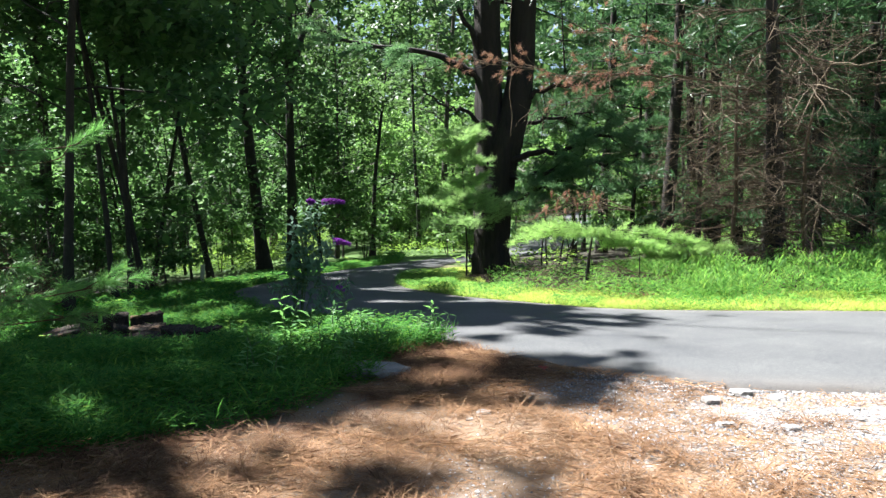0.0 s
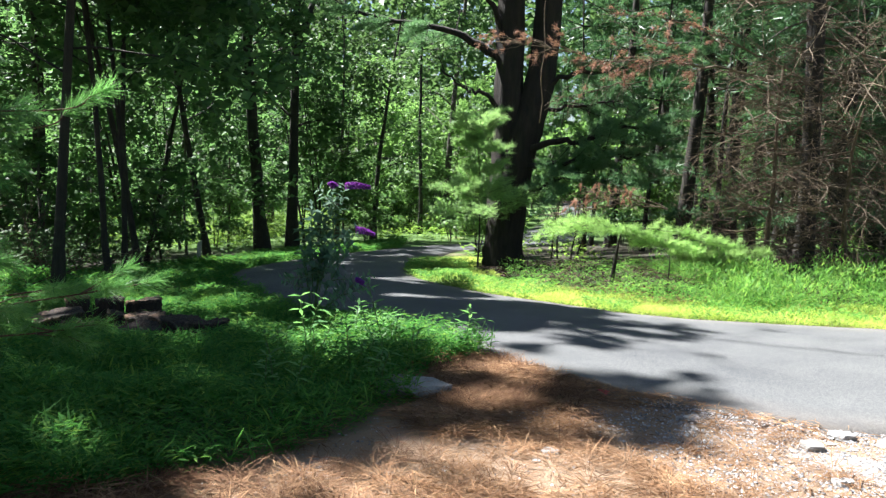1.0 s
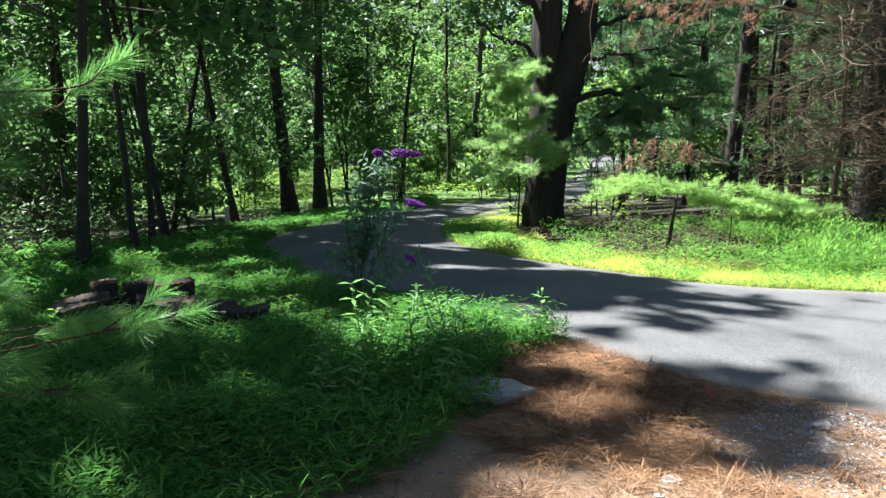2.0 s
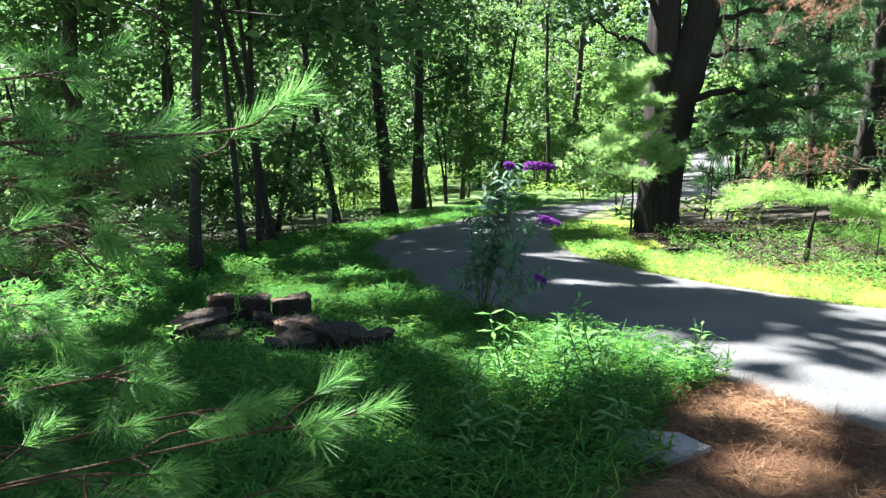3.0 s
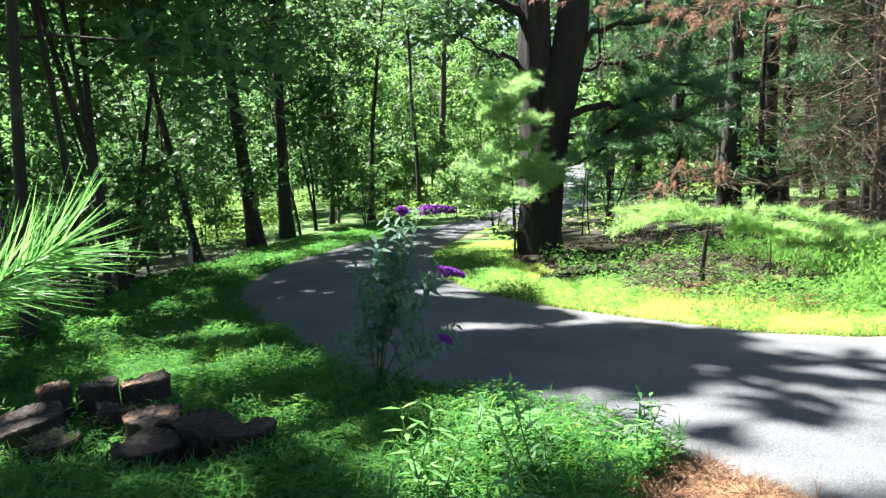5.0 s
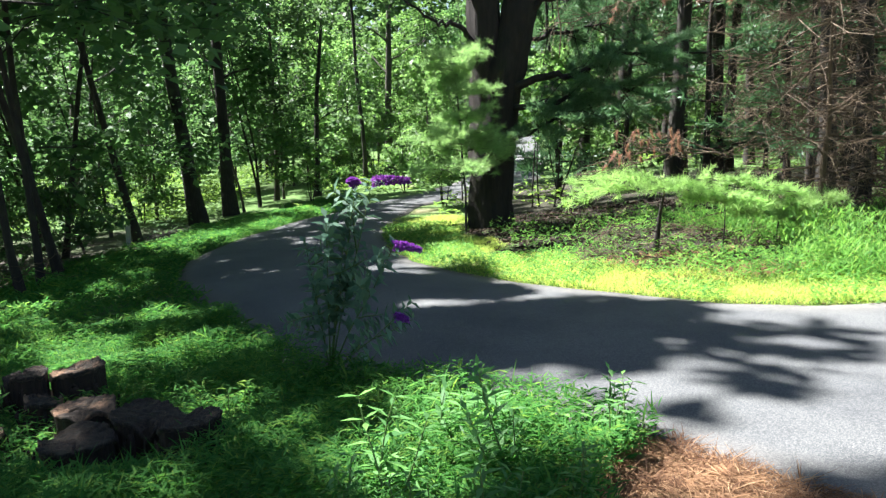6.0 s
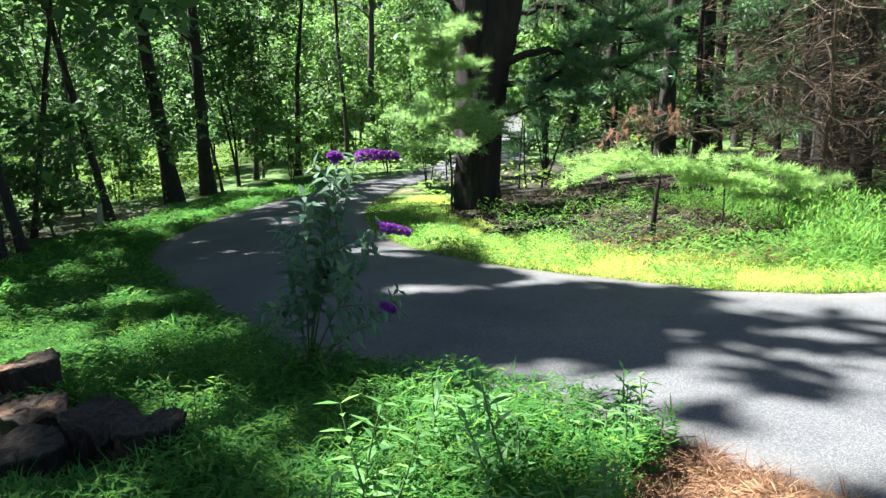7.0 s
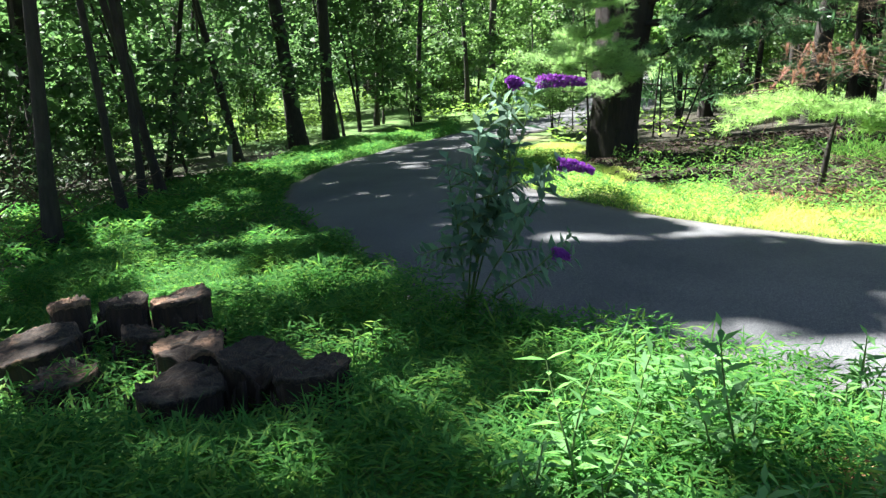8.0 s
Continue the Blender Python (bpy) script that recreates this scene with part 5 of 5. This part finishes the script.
straw_tufts(M_DEAD_GRASS, 5200, 22, 0, "clumps of arching rust-brown dead grass")
straw_tufts(M_STRAW, 5200, 23, 0.36, "flattened golden dry grass over the gravel")


# ---- stones
def stone(r, size, flat=0.45):
    bm = bmesh.new()
    bmesh.ops.create_icosphere(bm, subdivisions=3, radius=1)
    off = r.rand(3) * 40
    for v in bm.verts:
        d = v.co.normalized()
        k = 1 + 0.35 * noise.noise(d * 1.3 + Vector(off)) + 0.12 * noise.noise(d * 4 + Vector(off))
        v.co = Vector((d.x * k * size[0], d.y * k * size[1], max(min(d.z * k, 0.55), -0.6) * size[2]))
    me = bpy.data.meshes.new("stone")
    bm.to_mesh(me)
    bm.free()
    me.materials.append(M_STONE)
    return me


r = np.random.RandomState(31)
for (x, y, sx, sy, sz, turn) in [(-0.40, 5.78, 0.23, 0.13, 0.11, 12)]:
    ob = part("flat_rock", stone(r, (sx, sy, sz)), M_STONE)
    ob.matrix_basis = pose(x, y, hz(x, y) + 0.02, 4, 3, turn)
    tagged(ob, "flat pale grey fieldstone at the grass edge", "rock")
for i in range(20):
    x, y = 1.2 + 2.2 * r.rand(), 4.4 + 0.95 * r.rand()
    if i < 8:
        x, y = -0.3 + 1.6 * r.rand(), 4.2 + 1.6 * r.rand()
    k = 0.02 + 0.04 * r.rand() ** 3
    ob = part("gravel_stone", stone(r, (k * 1.3, k, k * 0.8)), M_STONE)
    ob.matrix_basis = pose(x, y, hz(x, y) + 0.01, 0, 0, r.rand() * 360)
    tagged(ob, "loose pale stone lying on the gravel apron", "stone", "loose stones")


def gravel():
    r = np.random.RandomState(33)
    n = 90000
    x, y = r.uniform(-1.8, 4.2, n), r.uniform(2.4, 6.4, n)
    edge = np.exp(-np.clip(edge_gap(x, y, ROAD_A), 0, 9) / 0.35) * (x > 0.9)
    ok = off_road(x, y) & (apron(x, y) > 0.05) & (r.rand(n) < np.clip(0.16 + 1.5 * (patch(x, y, 0.6) - 0.36) + 0.15 * (x > 0.8) + edge, 0.04, 1) * np.clip(x + 0.6, 0.15, 1))
    x, y = x[ok], y[ok]
    m = len(x)
    k = 0.0028 + 0.008 * r.rand(m) ** 3 + 0.003 * edge[ok] * r.rand(m)
    base = np.array([(1, 0, 0), (0, 1, 0), (-1, 0, 0), (0, -1, 0), (0, 0, 0.75)], float)
    rot = r.rand(m) * 6.283
    B = base[None] * (0.7 + 0.6 * r.rand(m, 5, 1)) * k[:, None, None]
    c, sn = np.cos(rot)[:, None], np.sin(rot)[:, None]
    X = B[..., 0] * c - B[..., 1] * sn + x[:, None]
    Y = B[..., 0] * sn + B[..., 1] * c + y[:, None]
    Z = B[..., 2] + height(x, y)[:, None] + 0.012
    t = np.array([(0, 1, 4), (1, 2, 4), (2, 3, 4), (3, 0, 4)])
    s = Shape()
    s.add(np.stack([X, Y, Z], -1).reshape(-1, 3), None, (t[None] + (np.arange(m) * 5)[:, None, None]).reshape(-1, 3))
    tagged(part("gravel", s, M_GRAVEL), "pale crushed gravel strewn over the drive apron", "gravel", kind="stuff")


gravel()


# ---- ring of old stumps
def stump(x, y, rad, tall, tilt, seed, label):
    """An old sawn stump: fluted rotting sides, a ragged broken rim and a rough flat top split by cracks."""
    r = np.random.RandomState(seed)
    t = thing("tree_stump", (x, y, hz(x, y)), label, "stump", "old stumps")
    t.matrix_basis = pose(x, y, hz(x, y), tilt[0], tilt[1], 0)
    sides, rows = 80, 10
    th = np.linspace(0, 6.2832, sides, endpoint=False)
    flute = np.convolve(np.tile(r.rand(sides), 3), (0.25, 0.5, 0.25), 'same')[sides:2 * sides] - 0.5
    prof = 1 + 0.06 * np.sin(2 * th + r.rand() * 6) + 0.05 * np.sin(3 * th + r.rand() * 6) + 0.13 * flute
    off = r.rand(3) * 50
    gone, deep = r.rand(2) * 6.283, 0.02 + 0.04 * r.rand(2)      # two sectors of the rim have broken away
    wide = 0.25 + 0.25 * r.rand(2)
    cracks = r.rand(5) * 6.283

    def top(px, py):
        """Height of the weathered top."""
        a, q = math.atan2(py, px), math.hypot(px, py) / rad
        h = tall + 0.012 * q ** 4 + 0.007 * noise.noise(Vector((px * 9, py * 9, off[0]))) + 0.012 * noise.noise(Vector((px * 34, py * 34, off[1])))
        for k in range(2):
            d = (a - gone[k] + math.pi) % 6.2832 - math.pi
            h -= deep[k] * math.exp(-(d / wide[k]) ** 2) * max(0.0, q - 0.35) * 1.5
        for c in cracks:
            d = abs((a - c + math.pi) % 6.2832 - math.pi) * q
            h -= 0.020 * math.exp(-(d / 0.03) ** 2) * min(1.0, q * 2)
        return h

    V = []
    for k in range(rows):
        f = k / (rows - 1)
        flare = 1.08 - 0.12 * min(f * 1.6, 1.0)
        rr = rad * (1 + (prof - 1) * (1.25 - 0.4 * f)) * flare * (1 + r.normal(size=sides) * 0.014)
        ring = np.stack([rr * np.cos(th), rr * np.sin(th), np.zeros(sides)], 1)
        rim = np.array([top(p[0], p[1]) for p in ring])
        ring[:, 2] = -0.15 + (rim + 0.15) * f
        V.append(ring)
    V = np.array(V)
    i, k = np.meshgrid(np.arange(rows - 1), np.arange(sides), indexing="ij")
    k2 = (k + 1) % sides
    s = Shape()
    s.add(V.reshape(-1, 3), np.stack([i * sides + k, i * sides + k2, (i + 1) * sides + k2, (i + 1) * sides + k], -1).reshape(-1, 4))
    # slabs of loose bark standing round the sides
    for _ in range(24):
        a, w = r.rand() * 6.283, 0.02 + 0.05 * r.rand()
        q = rad * (1.0 + 0.12 * r.rand())
        lo, hi = -0.1, tall * (0.25 + 0.6 * r.rand())
        lean_out, th_ = 0.015 * r.normal(), 0.006 + 0.010 * r.rand()
        ring = []
        for h, kk, o in ((lo, 1.0, 0.0), (hi * 0.6, 0.9, lean_out * 0.6), (hi, 0.35 + 0.4 * r.rand(), lean_out)):
            for da, dr in ((-w * kk, 0), (w * kk, 0), (w * kk, th_), (-w * kk, th_)):
                ring.append(((q + dr + o) * math.cos(a + da / q * 0.5), (q + dr + o) * math.sin(a + da / q * 0.5), h + 0.02 * r.normal() * (h == hi)))
        s.add(np.array(ring), np.array([[4 * n + e, 4 * n + (e + 1) % 4, 4 * n + 4 + (e + 1) % 4, 4 * n + 4 + e] for n in range(2) for e in range(4)] + [[8, 9, 10, 11]]))
    part("bark", s, M_BARK_STUMP, t, "dark crumbling bark")
    c = Shape()
    over = 1.05 + 0.05 * np.abs(flute)                            # the plate stands a little proud of the shrunken bark
    R = np.array([V[-1] * np.stack([q, q, np.ones(sides)], 1) for q in [0.98 * np.ones(sides), over, over] + [np.full(sides, v) for v in np.linspace(0.98, 0.06, 11)]])
    R[1:, :, 2] = np.array([[top(p[0], p[1]) for p in ring] for ring in R[1:]])
    R[0, :, 2] -= 0.03
    R[1, :, 2] -= 0.016
    m = len(R)
    i, k = np.meshgrid(np.arange(m - 1), np.arange(sides), indexing="ij")
    k2 = (k + 1) % sides
    kk = np.arange(sides)
    c.add(np.vstack([R.reshape(-1, 3), R[-1].mean(0, keepdims=True)]), np.stack([i * sides + k, i * sides + k2, (i + 1) * sides + k2, (i + 1) * sides + k], -1).reshape(-1, 4),
          np.stack([(m - 1) * sides + kk, (m - 1) * sides + (kk + 1) % sides, np.full(sides, m * sides)], -1))
    part("cut_top", c, M_CUT, t, "weathered dark cut face")


STUMPS = [  # x, y, radius, height, tilt
    (-3.54, 8.43, 0.11, 0.40, (-3, -6)), (-3.29, 8.50, 0.125, 0.37, (-3, -4)), (-3.02, 8.62, 0.17, 0.34, (-2, -4)), (-3.56, 8.13, 0.22, 0.29, (4, -9)),
    (-3.26, 7.70, 0.15, 0.24, (4, -3)), (-2.76, 7.92, 0.155, 0.28, (1, -3)), (-2.67, 7.47, 0.175, 0.23, (3, 2)), (-2.40, 7.70, 0.16, 0.26, (2, 3)),
    (-2.11, 7.49, 0.15, 0.25, (0, -3)), (-3.16, 8.24, 0.10, 0.27, (0, 10)), (-2.49, 8.03, 0.10, 0.21, (2, 5)),
]
for i, (x, y, rad, tall, tilt) in enumerate(STUMPS):
    stump(x, y, rad, tall, tilt, 400 + i, "rotting dark old stump in a ring among grass")


# ---- butterfly bush and weeds
def leafy_stem(wood, leaf, path, r, n, length, width, base=0.15, whorl=2, droop=0.25):
    wood.tube(path, np.linspace(0.006, 0.002, len(path)), 5, False)
    seg = len(path) - 1
    P, A, N, L = [], [], [], []
    for k in range(n):
        f = base + (1 - base) * k / (n - 1)
        i = min(int(f * seg), seg - 1)
        p = path[i] + (path[i + 1] - path[i]) * (f * seg - i)
        d = unit(path[i + 1] - path[i])
        a0 = k * 1.57 + r.normal() * 0.3
        for w in range(whorl):
            a = a0 + w * 6.283 / whorl
            side = unit(np.cross(d, (math.cos(a), math.sin(a), 0.2)))
            P.append(p)
            A.append(side + d * 0.55 + np.array([0, 0, -droop]))
            N.append(d + np.array([0, 0, 0.4]) + r.normal(size=3) * 0.15)
            L.append(length * (0.6 + 0.5 * r.rand()) * (1.0 - 0.35 * f))
    L = np.array(L)
    leaf.leaves(P, A, N, L, L * width)


def panicle(tip, way, length, r):
    """A cone of tiny blossoms."""
    s = Shape()
    m = 620
    f = r.rand(m)
    way = unit(way)
    rad = 0.024 * (1 - 0.75 * f) + 0.004
    az = r.rand(m) * 6.283
    e1 = unit(np.cross(way, (0, 0, 1)))
    e2 = np.cross(way, e1)
    ring = np.cos(az)[:, None] * e1 + np.sin(az)[:, None] * e2
    p = np.array(tip) + way * (f * length)[:, None] + ring * rad[:, None] * (0.4 + 0.6 * r.rand(m))[:, None]
    p[:, 2] -= 0.035 * (f ** 2)
    s.leaves(p, ring + r.normal(size=(m, 3)) * 0.5, ring + r.normal(size=(m, 3)) * 0.8, 0.016, 0.013)
    return s


def butterfly_bush():
    r = np.random.RandomState(81)
    x, y = -1.45, 8.55
    t = thing("butterfly_bush", (x, y, hz(x, y)), "slender grey-green butterfly bush with purple flower spikes", "shrub")
    flowers = []
    for (dx, dy, h, fl) in [(0.31, -0.5, 1.30, 1), (0.22, -0.5, 1.29, 2), (0.42, -0.5, 0.93, 4), (0.14, -0.4, 1.0, 0), (-0.06, -0.35, 0.72, 0), (-0.10, -0.2, 0.92, 0), (0.05, -0.6, 1.12, 0), (0.42, -0.35, 0.47, 3)]:
        wood, leaf = Shape(), Shape()
        p = smooth_line(np.array([(0, 0, 0), (dx * 0.3, dy * 0.3, h * 0.35), (dx * 0.7, dy * 0.7, h * 0.7), (dx, dy, h)]), 12)
        leafy_stem(wood, leaf, p, r, int(5 + 9 * h), 0.16, 0.40, 0.35)
        for k in (5, 7, 9):
            q = wander(p[k], (r.normal(), r.normal(), 0.5), 0.16 + 0.16 * r.rand(), 5, 0.1, r)
            leafy_stem(wood, leaf, q, r, 6, 0.13, 0.40, 0.2)
        if fl:
            flowers.append((p[-1], fl))
        part("stem", wood, M_STEM, t)
        part("foliage", leaf, M_BUDDLEIA, t)
    for p, k in flowers:
        way = {1: (1, 0, 0.16), 2: (-0.3, -0.3, 0.5), 3: (0.8, 0.2, 0.1), 4: (1, 0.1, 0.02)}[k]
        part("flower_spike", panicle(p, way, {1: 0.22, 4: 0.16}.get(k, 0.08), r), M_FLOWER, t, "vivid purple flower spike")


butterfly_bush()


def weed(x, y, stems, tall, length, seed, label, width=0.27, mat=None):
    r = np.random.RandomState(seed)
    t = thing("leafy_weed", (x, y, hz(x, y)), label, "weed", "roadside weeds")
    for k in range(stems):
        wood, leaf = Shape(), Shape()
        az = r.rand() * 6.28
        h = tall * (0.6 + 0.5 * r.rand())
        sp_ = 0.18 * r.rand()
        p = wander((0.05 * r.normal(), 0.05 * r.normal(), 0), (math.cos(az) * sp_ * 2, math.sin(az) * sp_ * 2, 1), h, 8, 0.05, r)
        leafy_stem(wood, leaf, p, r, int(6 + h * 9), length, width, 0.12)
        part("stem", wood, M_STEM, t)
        part("foliage", leaf, mat or M_WEED, t)


r = np.random.RandomState(91)
weed(-0.66, 6.65, 2, 0.62, 0.13, 500, "tall single weed stalk with pointed leaves")
weed(-1.14, 6.45, 3, 0.52, 0.15, 501, "pale-leaved weed rising from stilt grass")
for k in range(22):
    x, y = -1.3 + 1.25 * r.rand(), 5.5 + 2.0 * r.rand()
    if apron(np.array([x]), np.array([y]))[0] > 0.0:
        continue
    weed(x, y, 3, 0.24 + 0.16 * r.rand(), 0.11 + 0.04 * r.rand(), 510 + k, "bushy pale-green weed in the roadside grass")

# small weeds sprouting round the old stumps
for k, (x, y, tall) in enumerate([(-1.98, 8.02, 0.28), (-2.10, 7.86, 0.24), (-2.93, 8.20, 0.30), (-2.98, 7.85, 0.26), (-2.52, 7.30, 0.16), (-3.45, 7.62, 0.20), (-3.05, 7.45, 0.16), (-3.82, 8.38, 0.36), (-2.60, 7.78, 0.28), (-2.25, 7.36, 0.14), (-3.72, 7.88, 0.28), (-3.38, 8.28, 0.34), (-2.94, 7.66, 0.22)]):
    weed(x, y, 3, tall, 0.09 + 0.03 * r.rand(), 540 + k, "small green weed sprouting beside an old stump", 0.3, M_BANK)


# ---- foreground pine boughs
def shoot(needle, p, d, ln, n, length, r):
    """A pine shoot: needles in a forward brush all along its last stretch."""
    d = unit(d)
    e1 = unit(np.cross(d, (0.3, 0.2, 1)))
    e2 = np.cross(d, e1)
    f = r.rand(n)
    az = r.rand(n) * 6.283
    ring = np.cos(az)[:, None] * e1 + np.sin(az)[:, None] * e2
    spread = 0.35 + 0.75 * r.rand(n) * (1.15 - 0.6 * f)
    al = d * 0.85 + ring * spread[:, None] + np.array([0, 0, -0.10])
    needle.needles(np.array(p) + d * (f * ln)[:, None] + ring * 0.003, al, length * (0.7 + 0.45 * r.rand(n)), 0.0019, r)


def near_pine():
    r = np.random.RandomState(95)
    x, y = -3.6, 3.0
    t = thing("near_pine", (x, y, hz(x, y)), "white pine with long soft needles beside the drive", "tree", "young pines")
    o = np.array([x, y, hz(x, y)])
    trunk = Shape()
    path = wander((0, 0, -0.1), (0, 0, 1), 7.5, 12, 0.02, r)
    trunk.tube(path, trunk_rings(path, 0.11, 0.02, 10, r, 1.3), 10)
    part("trunk", trunk, M_BARK_GREY, t, smooth=True)
    tips = [  # reaching shoots: the tip's place and the way it points
        (-1.54, 3.82, 1.49, 0.85, 0.1, 0.35), (-1.45, 3.80, 1.54, 0.9, 0.2, 0.3), (-1.95, 3.90, 1.60, 0.9, 0.0, 0.1), (-2.27, 3.73, 2.10, 0.9, 0.0, 0.2),
        (-1.37, 3.74, 0.91, 0.9, 0.1, 0.2), (-1.58, 3.85, 0.88, 0.9, 0.1, 0.15), (-1.44, 3.56, 0.80, 0.9, -0.1, 0.15), (-1.62, 3.42, 0.88, 0.8, -0.3, 0.1),
        (-1.72, 3.70, 0.98, 0.9, 0.0, 0.1), (-1.66, 3.15, 0.80, 0.8, -0.3, 0.0), (-1.55, 2.95, 0.78, 0.8, -0.3, 0.0), (-2.30, 3.00, 1.50, 0.6, -0.7, 0.1), (-2.00, 3.80, 0.75, 0.8, 0.1, 0.0), (-2.40, 3.90, 2.45, 0.8, 0.3, 0.2),
        (-1.92, 3.70, 1.10, 0.8, 0.0, 0.0), (-1.70, 3.66, 1.44, 0.8, -0.4, -0.1), (-1.77, 3.70, 1.27, 0.9, -0.1, 0.0),
        (-1.93, 3.70, 1.36, 0.9, 0.1, 0.0), (-1.92, 3.70, 1.50, 0.8, -0.2, 0.1), (-1.80, 3.55, 1.42, 0.7, -0.5, 0.0)]
    for i, (tx, ty, tz, dx, dy, dz) in enumerate(tips):
        tip, d = np.array((tx, ty, tz)) - o, unit((dx, dy, dz))
        h = max(tip[2] - 0.10 - 0.3 * r.rand(), 0.35)
        s0 = np.array([np.interp(h, path[:, 2], path[:, c]) for c in range(3)])
        reach = np.linalg.norm(tip - s0)
        p = smooth_line(np.array([s0, s0 + (tip - s0) * 0.4 + np.array([0, 0, -0.05]), tip - d * 0.22, tip]), 24)
        w, nd = Shape(), Shape()
        w.tube(p, np.linspace(0.0055, 0.002, 24), 5, False)
        shoot(nd, p[-3], p[-1] - p[-3], 0.08, 170, 0.078, r)
        for k in range(5, 17 if i < 2 else 22, 3):
            along = unit(p[k + 1] - p[k])
            for sg in (-1, 1):
                side = unit(np.cross(along, (0, 0, 1))) * sg
                ln = 0.05 + 0.10 * r.rand() + 0.16 * (1 - k / 23)
                q = wander(p[k], along * 0.8 + side * (0.5 + 0.3 * r.rand()) + np.array([0, 0, 0.15 * r.normal()]), ln, 4, 0.1, r)
                if q[-1, 0] + o[0] > -1.42 and q[-1, 2] + o[2] > 1.1:
                    continue
                w.tube(q, np.linspace(0.003, 0.0015, 5), 4, False)
                shoot(nd, q[-2], q[-1] - q[-2], 0.07, 110, 0.072, r)
        b = part("bough", w, M_TWIG, t)
        part("needles", nd, M_NEEDLE_NEAR, b, "long soft bright-green needles")
    wood, pts, dirs = Shape(), [], []
    for k in range(8):
        for a in range(4):
            az = a * 1.57 + k * 0.7
            s0 = np.array([np.interp(2.6 + 0.55 * k, path[:, 2], path[:, c]) for c in range(3)])
            bough(wood, pts, dirs, s0, (math.cos(az), math.sin(az), 0.15), 1.7 - 0.12 * k, 0.02, r, gap=0.16, coarse=True)
    P, D = np.array(pts), np.array(dirs)
    keep = casts_wanted_shade(P + o, r)
    up = Shape()
    tufts(up, P[keep], D[keep], 16, 0.12, 0.006, r, 0.8)
    part("crown_wood", wood, M_BARK_GREY, t)
    part("crown_needles", up, M_NEEDLE, t)


near_pine()


# ---- small marker post at the far edge of the outer verge
def marker_post():
    x, y = -5.74, 19.3
    bm = bmesh.new()
    bmesh.ops.create_cube(bm, size=1)
    for v in bm.verts:
        v.co = Vector((v.co.x * 0.085, v.co.y * 0.08, v.co.z * 0.56 + 0.22))
        if v.co.z > 0.3:
            v.co.z += 0.05 * v.co.x / 0.085
    bmesh.ops.bevel(bm, geom=bm.edges[:], offset=0.012, segments=2, affect='EDGES')
    me = bpy.data.meshes.new("marker_post")
    bm.to_mesh(me)
    bm.free()
    me.materials.append(M_POST)
    ob = part("marker_post", me, M_POST)
    ob.matrix_basis = pose(x, y, hz(x, y), 2, 3, 10)
    tagged(ob, "short weathered pale marker post by the road", "post")


M_RED_LEAF = leaf_material("red_leaf", (0.30, 0.03, 0.03), (0.45, 0.06, 0.06), 0.3, 0.5)
M_POST = bark_material("pale_post_wood", (0.40, 0.37, 0.33), (0.68, 0.65, 0.60), 12)
marker_post()


# ---- fallen dead branches behind the verge
r = np.random.RandomState(66)
for k in range(12):
    x, y = 0.9 + 4.0 * r.rand(), 11.6 + 1.6 * r.rand()
    ob = part("fallen_branch", DEAD_BRANCHES[k % 6], M_DEAD)
    ob.matrix_basis = pose(x, y, hz(x, y) + 0.05, 20 * r.normal(), -6 - 8 * r.rand(), r.rand() * 360) @ Matrix.Scale(0.55 + 0.5 * r.rand(), 4)
    tagged(ob, "fallen bare grey branch lying on leaf litter", "branch", "fallen branches")

# ---- small fallen red leaf on the straw
s_ = Shape()
s_.leaves([(0, 0, 0), (0, 0, 0), (0, 0, 0)], [(1, 0, 0.2), (-0.4, 0.9, 0.2), (-0.4, -0.9, 0.25)], [(0, 0, 1)] * 3, 0.05, 0.035)
leaf_red = part("fallen_leaf", s_, M_RED_LEAF)
leaf_red.matrix_basis = pose(0.72, 5.85, hz(0.72, 5.85) + 0.05, 8, 0, 30)
tagged(leaf_red, "small fallen red maple leaf on dry straw", "leaf")
